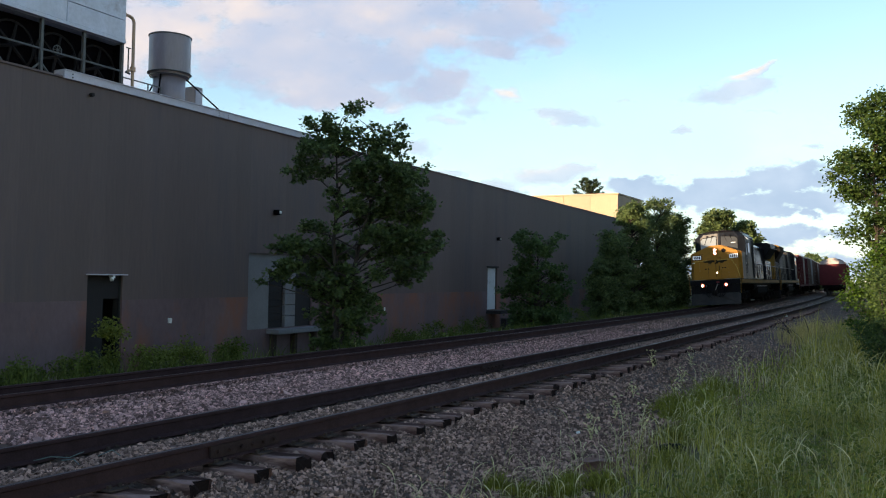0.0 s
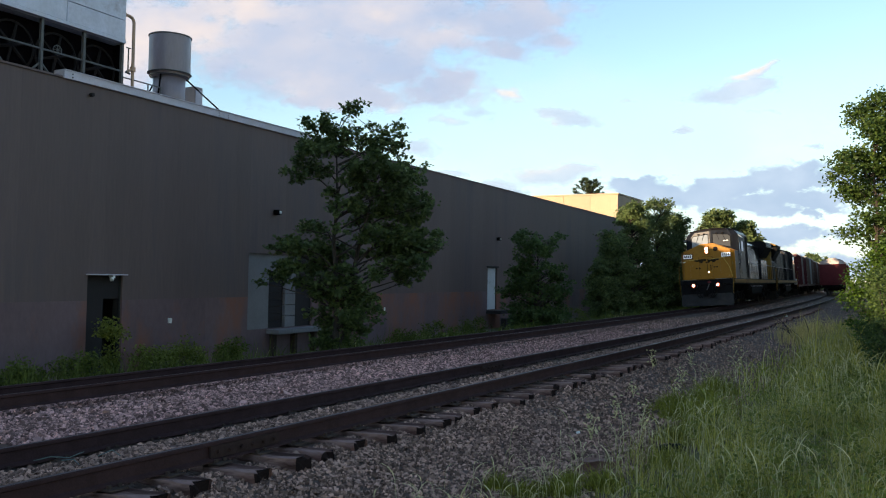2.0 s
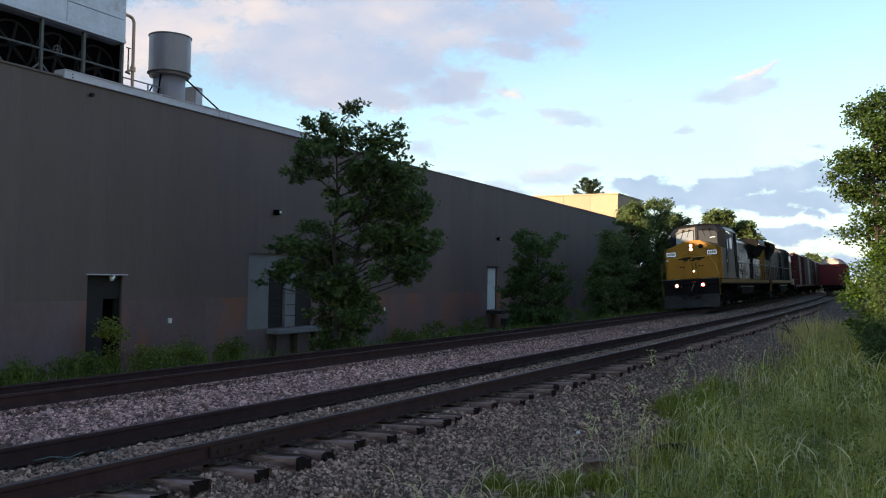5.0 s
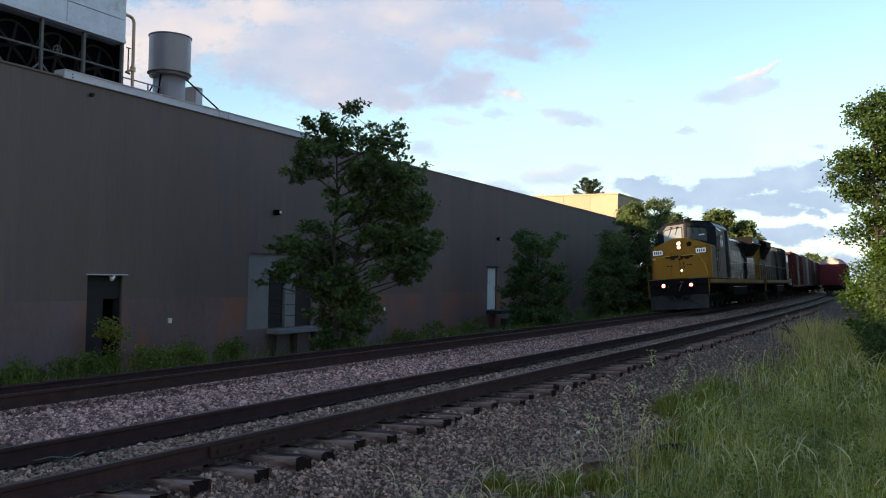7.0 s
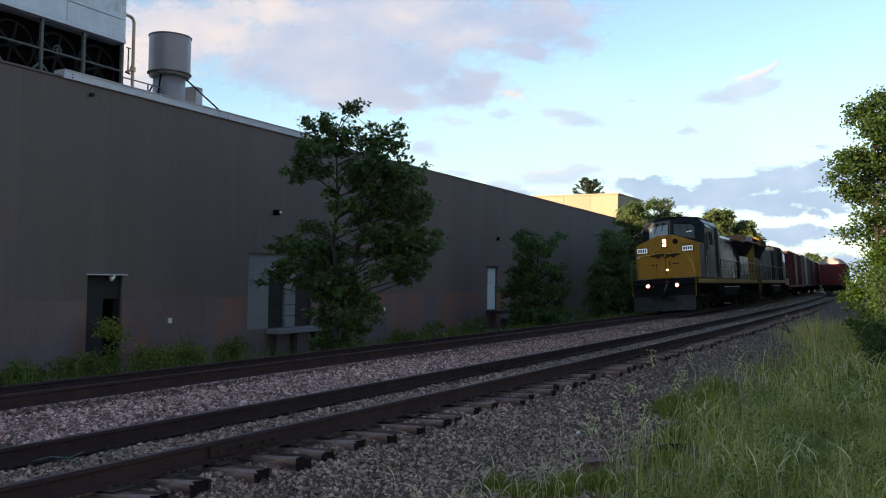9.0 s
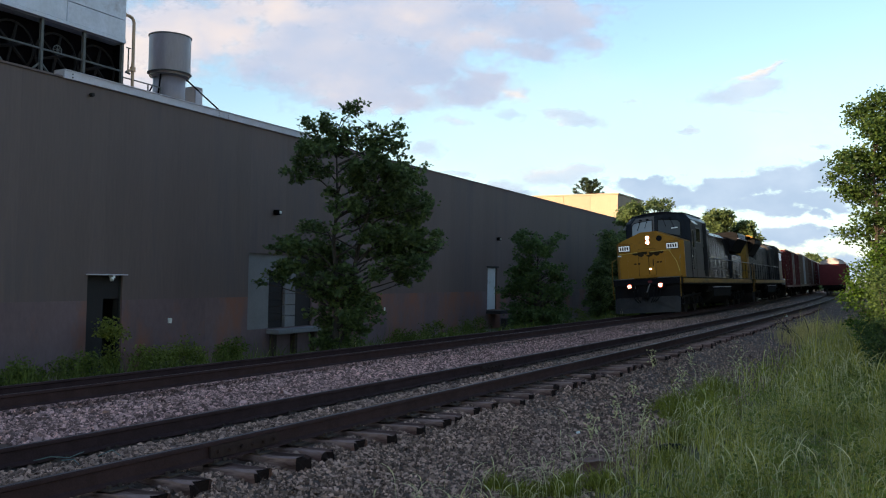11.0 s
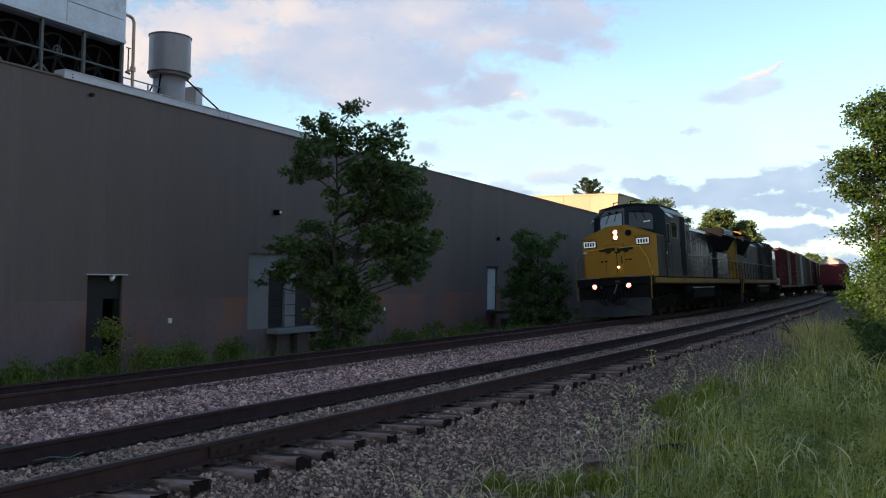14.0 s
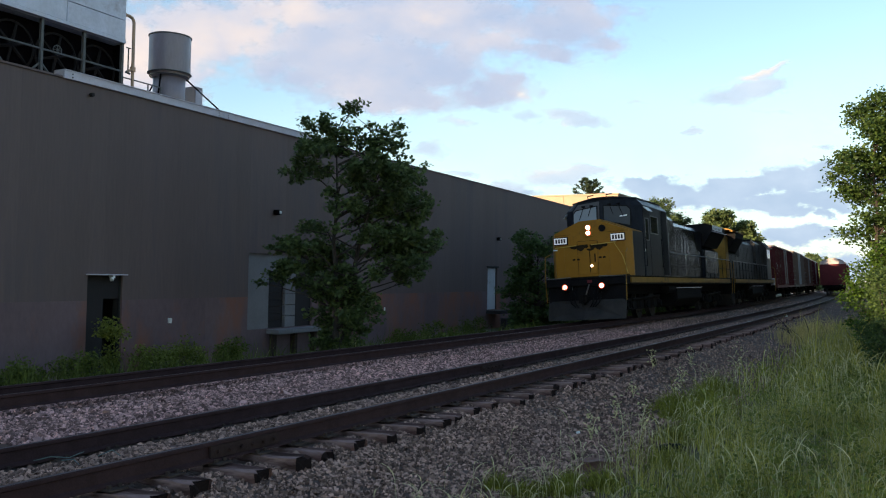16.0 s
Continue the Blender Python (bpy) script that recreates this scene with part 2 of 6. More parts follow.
M["hopper_pink"] = surface("hopper_pink", (0.42, 0.35, 0.34), rough=0.6, var=0.2, scale=1.2, stain=(0.3, 0.15, 0.13), stain_from=0.58)


# ---- mesh tools ----
def box(bm, x0, x1, y0, y1, z0, z1):
    v = [bm.verts.new((x, y, z)) for z in (z0, z1) for y in (y0, y1) for x in (x0, x1)]
    for f in ((0, 2, 3, 1), (4, 5, 7, 6), (0, 1, 5, 4), (2, 6, 7, 3), (0, 4, 6, 2), (1, 3, 7, 5)):
        bm.faces.new([v[i] for i in f])


def prism(bm, outline, axis, a0, a1, shift=None):
    """The outline (pairs of the two other axes, in order) drawn out along axis 0, 1 or 2; shift moves the far end."""
    def at(p, a):
        c = list(p)
        c.insert(axis, a)
        return c
    sh = shift or (0, 0)
    lo = [bm.verts.new(at(p, a0)) for p in outline]
    hi = [bm.verts.new(at((p[0] + sh[0], p[1] + sh[1]), a1)) for p in outline]
    n = len(outline)
    bm.faces.new(lo[::-1])
    bm.faces.new(hi)
    for i in range(n):
        bm.faces.new((lo[i], lo[(i + 1) % n], hi[(i + 1) % n], hi[i]))


def rod(bm, p, q, r0, r1=None, seg=8, caps=True):
    p, q = Vector(p), Vector(q)
    r1 = r0 if r1 is None else r1
    d = (q - p).normalized()
    a = d.orthogonal().normalized()
    b = d.cross(a)
    ring = lambda c, r: [bm.verts.new(c + (a * cos(2 * pi * i / seg) + b * sin(2 * pi * i / seg)) * r) for i in range(seg)]
    lo, hi = ring(p, r0), ring(q, r1)
    for i in range(seg):
        bm.faces.new((lo[i], lo[(i + 1) % seg], hi[(i + 1) % seg], hi[i]))
    if caps:
        bm.faces.new(lo[::-1])
        bm.faces.new(hi)


def tube(bm, pts, r, seg=8):
    for p, q in zip(pts, pts[1:]):
        rod(bm, p, q, r, seg=seg)


def part(name, bm, material, parent=None, label="", smooth=False, bevel=0.0):
    """Links a bmesh as one mesh object, under parent if there is one."""
    if bevel:
        bmesh.ops.bevel(bm, geom=bm.edges[:], offset=bevel, segments=1, affect="EDGES", clamp_overlap=True)
    bmesh.ops.recalc_face_normals(bm, faces=bm.faces)
    me = bpy.data.meshes.new(name)
    bm.to_mesh(me)
    bm.free()
    me.materials.append(M[material])
    if smooth:
        for p in me.polygons:
            p.use_smooth = len(p.vertices) < 5
    ob = new(name, me)
    if parent:
        ob.parent = parent
    return tagged(ob, label)


def piece(name, me, parent, m):
    ob = new(name, me)
    ob.parent = parent
    ob.matrix_local = m
    return ob


def raw(name, verts, faces, material, smooth=False):
    me = bpy.data.meshes.new(name)
    me.from_pydata(verts.tolist() if hasattr(verts, "tolist") else verts, [], faces.tolist() if hasattr(faces, "tolist") else faces)
    me.materials.append(M[material])
    if smooth:
        me.polygons.foreach_set("use_smooth", np.ones(len(me.polygons), bool))
    me.update()
    return me


def thing(name, m=None, label="", category="", group="", kind=""):
    ob = new(name)
    ob.empty_display_size = 0.2
    if m is not None:
        ob.matrix_basis = m
    return tagged(ob, label, category, group, kind)


# ---- the line's plan: lateral place of the near rail as a curve over y ----
CANT_NEAR, CANT_FAR, FAR_OFF, FAR_Z = 0.0423, 0.0768, 4.054, 0.0126
RAIL_GAP = 1.505


def bend(s):
    c = min(max(s, -5.0), 95.0)
    u = (c - 20) / 20
    v = 5.5956 + 0.1908 * u * u - 0.0263 * u ** 3 + 0.0035 * u ** 4
    d = (0.3816 * u - 0.0789 * u * u + 0.014 * u ** 3) / 20
    return v + d * (s - c), d


def on_track(s, off, z=0.0):
    """A point on the line at s, off metres left of the near rail."""
    v, d = bend(s)
    n = sqrt(1 + d * d)
    return Vector((-(v + off / n), s - off * d / n * -1 * 0, z))


def track_pose(s, far=True):
    """A pose at rail height on a track's centre line: y along the line, x to the right, leaning with the cant."""
    off = (FAR_OFF if far else 0.0) + RAIL_GAP / 2
    cant = CANT_FAR if far else CANT_NEAR
    v, d = bend(s)
    z = (FAR_Z if far else 0.0) - cant * RAIL_GAP / 2
    return Matrix.Translation((-(v + off * sqrt(1 + d * d)), s, z)) @ pose(0, 0, 0, 0, 0, math.degrees(atan2(d, 1))) @ pose(0, 0, 0, 0, -math.degrees(cant), 0)


# ---- ground ----
def ground_z(x, y):
    """Height of the ground: ballast bed under the two tracks, a low verge, and a fall towards the building."""
    v = bend(y)[0]
    l = x + v                                   # 0 at the near rail, positive towards the verge
    if l > 0.1:
        z = -0.245 - 0.065 * min(1, (l - 0.1) / 0.5) - 0.13 * min(1, max(0, (l - 0.6) / 1.3))
        if l > 2.4:
            z += 0.10 * min(1, (l - 2.4) / 3) + 0.25 * min(1, max(0, (l - 4.5) / 5))
    elif l > -6.3:
        z = -0.265
        if l < -1.9:
            z = -0.225 - 0.02 * sin((l + 1.9) * 1.7) + FAR_Z - 0.04 * min(1, (-1.9 - l) / 2)
        if -3.3 < l < -1.9:
            z += 0.03
        if l < -4.2:
            z -= 0.0768 * (-4.2 - l)
    else:
        z = -0.42 - 0.55 * min(1, (-6.3 - l) / 2.5) - 0.15 * min(1, max(0, (-8.8 - l) / 3))
    return z


def build_ground():
    xs = np.concatenate([[-4200, -1500, -500, -200, -100, -60, -40, -30], np.arange(-26, 14, 0.25), [15, 18, 24, 40, 80, 200, 600, 2000, 4200]])
    ys = np.concatenate([[-4200, -1500, -400, -120, -60, -30, -15, -8], np.arange(-4, 30, 0.25), np.arange(30, 130, 1.0), [140, 160, 200, 300, 500, 900, 1800, 4200]])
    nx, ny = len(xs), len(ys)
    V = np.zeros((nx * ny, 3))
    k = 0
    for y in ys:
        for x in xs:
            z = ground_z(x, y) if abs(x) < 100 and -60 < y < 200 else -0.9
            z += 0.02 * noise.noise((x * 1.3, y * 1.3, 0.3))
            V[k] = (x, y, z)
            k += 1
    i = np.arange(nx - 1)[None, :] + nx * np.arange(ny - 1)[:, None]
    F = np.stack([i, i + 1, i + 1 + nx, i + nx], -1).reshape(-1, 4)
    me = raw("ground", V, F, "soil", smooth=True)
    me.materials.append(M["gravel_bed"])
    cx = V[F].mean(1)
    idx = np.zeros(len(F), int)
    for n, (x, y, z) in enumerate(cx):
        l = x + bend(y)[0]
        if -6.6 < l < 3.3 + 0.5 * noise.noise((0, y * 0.3, 4)) and -30 < y < 400:
            idx[n] = 1
    me.polygons.foreach_set("material_index", idx.astype(np.int32))
    tagged(new("ground", me), "grey ballast bed between dark soil verges", "ground", kind="structure")


build_ground()


# ---- tracks ----
def rail_profile():
    return [(-0.07, -0.18), (0.07, -0.18), (0.07, -0.168), (0.012, -0.145), (0.012, -0.045), (0.036, -0.035), (0.036, -0.008), (0.026, 0.0),
            (-0.026, 0.0), (-0.036, -0.008), (-0.036, -0.035), (-0.012, -0.045), (-0.012, -0.145), (-0.07, -0.168)]


def sweep_rail(name, off, far, parent):
    prof = rail_profile()
    ss = [-60 + 2.0 * i for i in range(0, 141)]
    V, F, tops = [], [], []
    n = len(prof)
    for s in ss:
        m = track_pose(s, far)
        wob = 0.006 * noise.noise((s * 0.35, off, 0.0))
        for x, z in prof:
            V.append(tuple(m @ Vector((off + x + wob, 0, z))))
    for a in range(len(ss) - 1):
        for b in range(n):
            c = (b + 1) % n
            F.append((a * n + b, a * n + c, (a + 1) * n + c, (a + 1) * n + b))
            tops.append(1 if b in (7,) else 0)
    me = raw(name, V, F, "rail_side")
    me.materials.append(M["rail_top"])
    me.polygons.foreach_set("material_index", np.array(tops, np.int32))
    ob = new(name, me)
    ob.parent = parent
    return ob


def tie_mesh(seed):
    """A sawn timber with square arrises, a cracked, slightly dished top and ragged ends."""
    rng = random.Random(seed)
    bm = bmesh.new()
    box(bm, -1.27, 1.27, -0.115, 0.115, -0.185, 0.0)
    bmesh.ops.bevel(bm, geom=bm.edges[:], offset=0.008, segments=1, affect="EDGES")
    bmesh.ops.subdivide_edges(bm, edges=[e for e in bm.edges if abs(e.verts[0].co.x - e.verts[1].co.x) > 1], cuts=7)
    bmesh.ops.subdivide_edges(bm, edges=[e for e in bm.edges if abs(e.verts[0].co.y - e.verts[1].co.y) > .15 and e.verts[0].co.z > -.02], cuts=3)
    for v in bm.verts:
        end = abs(v.co.x) > 1.2
        v.co += Vector((rng.uniform(-.035, .03) if end else 0, rng.uniform(-.006, .006), rng.uniform(-.012, .004) if v.co.z > -.05 else 0))
        if end and rng.random() < .3:
            v.co.z -= rng.uniform(0, .03)
    me = bpy.data.meshes.new("tie")
    bm.to_mesh(me)
    bm.free()
    me.materials.append(M["tie_wood"])
    me.materials.append(M["tie_end"])
    # end faces darker: wet wood plus the shade on them, put into the colour
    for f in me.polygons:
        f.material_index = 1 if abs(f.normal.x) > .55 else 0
    return me


def plate_mesh():
    bm = bmesh.new()
    box(bm, -0.17, 0.17, -0.09, 0.09, 0.0, 0.015)
    for x in (-0.1, 0.1):
        for y in (-0.05, 0.05):
            box(bm, x - 0.014, x + 0.014, y - 0.014, y + 0.014, 0.015, 0.045)
    me = bpy.data.meshes.new("tie_plate")
    bm.to_mesh(me)
    bm.free()
    me.materials.append(M["iron"])
    return me


def build_track(far):
    rng = random.Random(11 + far)
    t = thing("railway_track", label="rusty steel rails on weathered wooden ties in grey ballast", category="railway track", group="parallel railway tracks", kind="structure")
    for off in (-RAIL_GAP / 2, RAIL_GAP / 2):
        sweep_rail("rail", off, far, t)
    ties = [tie_mesh(i) for i in range(5)]
    plate = plate_mesh()
    s = 1.2
    while s < 62:
        m = track_pose(s, far) @ pose(rng.uniform(-.09, .09), 0, -0.197 - rng.uniform(0, .035) - (0.085 if far else 0.0), 0, rng.uniform(-.6, .6), rng.uniform(-2.5, 2.5))
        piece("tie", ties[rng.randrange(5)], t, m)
        if not far and s < 32:
            for off in (-RAIL_GAP / 2, RAIL_GAP / 2):
                piece("tie_plate", plate, t, track_pose(s, far) @ pose(off, 0, -0.196))
        s += rng.uniform(0.52, 0.62)


    if not far:
        for s, off in ((6.15, RAIL_GAP / 2), (14.4, -RAIL_GAP / 2)):
            for sx in (-1, 1):
                bm = bmesh.new()
                a, b = sorted((sx * .018, sx * .052))
                box(bm, a, b, -.46, .46, -.15, -.04)
                for k in range(6):
                    rod(bm, (sx * .05, -.38 + .152 * k, -.095), (sx * .085, -.38 + .152 * k, -.095), .02, seg=6)
                ob = part("joint_bar", bm, "joint_rust", t)
                ob.matrix_local = track_pose(s, far) @ pose(off, 0, 0)


build_track(False)
build_track(True)


# ---- loose stones of the ballast ----
def stones():
    rng = np.random.default_rng(4)
    pts = []

    def strip(l0, l1, y0, y1, per, size):
        n = int((l1 - l0) * (y1 - y0) * per)
        l, y = rng.uniform(l0, l1, n), rng.uniform(y0, y1, n)
        for a, b in zip(l, y):
            v = bend(b)[0]
            x = a - v
            pts.append((x, b, ground_z(x, b), size))

    for l0, l1, k, y0 in ((-3.55, -1.7, 1.0, 5.1), (-1.35, -0.15, 0.75, 4.0), (0.15, 3.1, 0.66, 4.7)):
        strip(l0, l1, y0, 11, 1900 * k, 0.0162)
        strip(l0, l1, 11, 20, 900 * k * k, 0.0195)
        strip(l0, l1, 20, 27, 480 * k * k, 0.0215)
        strip(l0, l1, 27, 42, 170 * k * k, 0.024)
        strip(l0, l1, 42, 80, 26 * k * k, 0.03)
    strip(-5.55, -3.5, 6, 16, 420, 0.019)
    strip(-5.55, -3.5, 16, 40, 180, 0.024)
    P = np.array(pts)
    cube = np.array([(x, y, z) for z in (-.72, .72) for y in (-.8, .8) for x in (-.85, .85)])
    fac = np.array([(4, 5, 7, 6), (0, 1, 5, 4), (2, 6, 7, 3), (0, 4, 6, 2), (1, 3, 7, 5)])
    lat = P[:, 0] + np.array([bend(y)[0] for y in P[:, 1]])
    fresh = (lat < -1.45) & (rng.uniform(0, 1, len(P)) < np.clip((38 - P[:, 1]) / 18, 0.0, 1))
    near = P[:, 1] < 15
    shard = np.array([(-.9, -.6, -.3), (.8, -.7, -.3), (.7, .8, -.3), (-.8, .7, -.3), (.05, 0, .8)])
    wedge = np.array([(0, 1, 4), (1, 2, 4), (2, 3, 4), (3, 0, 4)])
    pale, grimy = "fresh pale lilac-grey crushed ballast stones between the tracks", "older grimy dark grey crushed ballast stones"
    for pick, mname, lift, label, form, faces in ((fresh & near, "stone", 1.0, pale, cube, fac), (fresh & ~near, "stone", 1.0, pale, shard, wedge),
                                                  (~fresh & near, "stone_old", 0.8, grimy, cube, fac), (~fresh & ~near, "stone_old", 0.8, grimy, shard, wedge)):
        Q = P[pick]
        n = len(Q)
        size = Q[:, 3] * rng.lognormal(-0.12, 0.36, n)
        m = len(form)
        V = form[None] * rng.uniform(0.62, 1.1, (n, m, 1)) * rng.uniform(0.65, 1.25, (n, 1, 3)) + rng.normal(0, 0.13, (n, m, 3))
        a, b, c = rng.uniform(0, 2 * pi, n)[:, None], rng.normal(0, 0.7, n)[:, None], rng.normal(0, 0.5, n)[:, None]
        x, y, z = V[..., 0], V[..., 1], V[..., 2]
        y, z = y * np.cos(b) - z * np.sin(b), y * np.sin(b) + z * np.cos(b)
        x, z = x * np.cos(c) - z * np.sin(c), x * np.sin(c) + z * np.cos(c)
        x, y = x * np.cos(a) - y * np.sin(a), x * np.sin(a) + y * np.cos(a)
        V = np.stack([x, y, z], -1) * size[:, None, None] + (Q[:, None, :3] + np.array([0, 0, 0.012 * lift]))
        F = (faces[None] + m * np.arange(n)[:, None, None]).reshape(-1, faces.shape[1])
        tagged(new("ballast_stones", raw("ballast_stones", V.reshape(-1, 3), F, mname)), label, "gravel", kind="stuff")


stones()


# ---- vegetation ----
def leaf_cloud(rng, C, size, up=0.3, lobed=False):
    """Leaf blades at the points C: folded quads, or five-lobed blades."""
    n = len(C)
    d = rng.normal(0, 1, (n, 3))
    d[:, 2] = d[:, 2] * 0.6 - 0.15
    d /= np.linalg.norm(d, axis=1)[:, None]
    nrm = rng.normal(0, 1, (n, 3))
    nrm[:, 2] += up * 3
    s = np.cross(d, nrm)
    s /= np.linalg.norm(s, axis=1)[:, None] + 1e-9
    L = size * rng.uniform(0.6, 1.35, n)[:, None]
    if lobed:
        shape = ((0, 0), (.25, -.48), (.38, -.22), (.70, -.34), (1.0, 0), (.70, .34), (.38, .22), (.25, .48))
        V = np.stack([C + d * L * a + s * L * b for a, b in shape], 1)
        return V.reshape(-1, 3), (np.arange(n)[:, None] * 8 + np.arange(8)[None])
    w = L * 0.30
    V = np.stack([C, C + d * L * 0.5 + s * w, C + d * L, C + d * L * 0.5 - s * w], 1)
    return V.reshape(-1, 3), (np.arange(n)[:, None] * 4 + np.array([0, 1, 2, 3])[None])


def clump_points(rng, blobs, per, spread=0.16, tuft=14):
    """Points that fill ellipsoids (x, y, z, rx, ry, rz) in small uneven tufts."""
    out = []
    for x, y, z, rx, ry, rz in blobs:
        n = max(3, int(per * rx * ry * rz * 4.19))
        tufts = rng.normal(0, 1, (max(3, n // tuft), 3))
        tufts /= np.linalg.norm(tufts, axis=1)[:, None]
        tufts *= (rng.uniform(0, 1, len(tufts)) ** 0.42)[:, None] * 1.02
        pick = tufts[rng.integers(0, len(tufts), n)]
        p = pick * np.array([rx, ry, rz]) + rng.normal(0, spread, (n, 3)) * np.array([1, 1, 0.7])
        out.append(p + np.array([x, y, z]))
    return np.concatenate(out)


SWAY = []             # crowns that the wind moves


def tree(name, x, y, height, blobs, per, leaf, material, seed, trunk=0.12, label="", category="tree", group="", z0=None, spread=0.16, stems=1, tuft=14, tops=(), lobed=False):
    rng = np.random.default_rng(seed)
    zb = ground_z(x, y) - 0.05 if z0 is None else z0
    t = thing(name, pose(x, y, zb), label, category, group)
    bm = bmesh.new()
    r = random.Random(seed)
    for st in range(stems):
        top = Vector((r.uniform(-.25, .25) * (1 + st), r.uniform(-.25, .25) * (1 + st), height * (0.86 - 0.12 * st)))
        if tops:
            top = Vector(tops[st])
        pts = [Vector((0.12 * st, 0.05 * st, 0))]
        for k in range(1, 7):
            f = k / 6
            pts.append(top * f + Vector((r.uniform(-.07, .07), r.uniform(-.07, .07), 0)) * height * 0.12)
        for k in range(6):
            rod(bm, pts[k], pts[k + 1], trunk * (1 - k / 6.6), trunk * (1 - (k + 1) / 6.6), seg=7)
        for b in blobs[st::stems]:
            e = Vector(b[:3])
            f = min(0.95, max(0.12, (e.z - 0.28 * hypot(e.x, e.y) - 0.3) / top.z))
            k = min(5, int(f * 6))
            a = pts[k].lerp(pts[k + 1], f * 6 - k)
            mid = a.lerp(e, 0.5) + Vector((r.uniform(-.12, .12), r.uniform(-.12, .12), 0.1))
            w = trunk * 0.42 * (1 - 0.6 * f)
            rod(bm, a, mid, w, w * 0.6, seg=5)
            rod(bm, mid, e, w * 0.6, w * 0.2, seg=5)
            for q in range(3 if len(blobs) < 100 else 1):
                g = e + Vector((r.uniform(-1, 1) * b[3], r.uniform(-1, 1) * b[4], r.uniform(-.7, .9) * b[5])) * 0.85
                rod(bm, mid.lerp(e, 0.6), g, w * 0.3, w * 0.1, seg=4)
    part("trunk", bm, "bark", t)
    V, F = leaf_cloud(rng, clump_points(rng, blobs, per, spread, tuft), leaf, 0.45 if lobed else 0.3, lobed)
    ob = new("crown", raw("crown", V, F, material))
    ob.parent = t
    if name == "maple_tree":
        SWAY.append(ob)
    return t


RIGHT = Vector((cos(_y), sin(_y), 0))       # across the view, for laying out crowns seen side-on


def crown(rows, seed, deep=1.0):
    """Crown clumps from rows (across, up, half width, half height) with uneven depth."""
    r = random.Random(seed)
    back = Vector((-RIGHT.y, RIGHT.x, 0))
    out = []
    for a, h, w, k in rows:
        p = RIGHT * a + back * r.uniform(-0.8, 0.8) * deep
        out.append((p.x, p.y, h, w, w, k))
    return out


def fill_crown(width, z0, z1, n, seed, top=0.45, r0=0.5):
    """A full uneven crown between two heights, wider below."""
    r = random.Random(seed)
    out = []
    for i in range(n):
        f = r.uniform(0, 1)
        w = width * (1 - (1 - top) * f ** 1.6) * (0.65 + 0.35 * min(1, f * 5))
        a, q = r.uniform(0, 2 * pi), sqrt(r.uniform(0.15, 1))
        k = r0 * r.uniform(0.7, 1.3)
        out.append((cos(a) * q * w, sin(a) * q * w, z0 + (z1 - z0) * f, k, k, k * 0.75))
    return out


# sprays of the maple: across from the trunk, height, half width, half height
MAPLE_TOP = [(.61, 7.22, .16, .15), (.28, 6.96, .31, .16), (.56, 7.03, .18, .12), (.83, 6.55, .22, .15), (.39, 6.40, .26, .28), (-.39, 6.66, .33, .32), (-1.03, 6.73, .22, .17),
             (-.80, 6.51, .24, .17), (-.17, 6.40, .37, .24), (.05, 6.17, .30, .20), (1.69, 6.70, .20, .20), (1.32, 6.47, .22, .20), (1.54, 6.21, .33, .24), (1.77, 5.80, .16, .10),
             (1.17, 5.88, .37, .20), (.80, 5.95, .16, .11), (2.29, 5.52, .22, .07), (1.99, 5.54, .26, .10),
             (-.50, 6.15, .42, .22), (.90, 6.12, .34, .18), (.45, 6.12, .30, .18), (-.85, 6.15, .28, .16), (1.30, 6.12, .28, .16)]
MAPLE_BODY = [(-.54, 5.88, .62, .22), (-1.07, 5.24, .45, .19), (-.54, 5.32, .45, .18), (-.92, 5.58, .37, .18), (.05, 5.88, .30, .2), (.95, 5.43, .60, .28), (1.77, 5.28, .52, .28),
              (2.15, 5.20, .30, .2), (.72, 4.98, .45, .26), (1.47, 4.76, .60, .32), (2.06, 4.61, .56, .32), (2.36, 4.39, .30, .28), (1.92, 4.09, .52, .24), (-.10, 4.68, .28, .2),
              (-.25, 4.39, .2, .14), (.42, 4.39, .42, .26), (1.02, 4.24, .5, .28), (-.62, 3.79, .45, .2), (-.99, 3.72, .22, .12), (-1.36, 3.31, .45, .22), (-1.85, 3.16, .26, .08),
              (-.92, 3.19, .52, .27), (-.47, 3.34, .45, .26), (-1.66, 2.45, .41, .16), (-1.96, 2.22, .26, .08), (-1.21, 2.60, .45, .24), (-.69, 2.67, .52, .30), (-.99, 2.22, .37, .14),
              (-.17, 2.82, .45, .28), (-.02, 3.12, .45, .24), (1.77, 3.64, .66, .30), (2.51, 3.49, .45, .34), (2.81, 3.27, .26, .24), (2.14, 3.12, .52, .3), (1.77, 2.75, .52, .27),
              (2.06, 2.45, .45, .2), (1.32, 3.12, .45, .28), (1.10, 3.57, .45, .28), (1.17, 2.52, .37, .2), (2.36, 2.82, .3, .2), (1.92, 2.30, .2, .08)]
MAPLE_CORE = [(.15, 5.05, .25, .14), (.35, 5.55, .3, .16), (.05, 4.15, .25, .13), (.5, 3.95, .35, .16), (.15, 3.65, .28, .13), (.65, 3.45, .3, .15), (.45, 3.05, .35, .15),
              (.35, 2.65, .35, .16), (1.0, 4.75, .35, .2), (1.35, 5.2, .35, .2), (1.5, 4.35, .4, .2), (1.5, 3.4, .4, .2), (.65, 2.3, .36, .16), (-.3, 3.0, .35, .16),
              (-.3, 2.35, .35, .16), (.6, 5.2, .3, .15), (2.0, 4.9, .3, .18), (.1, 2.0, .35, .18)]
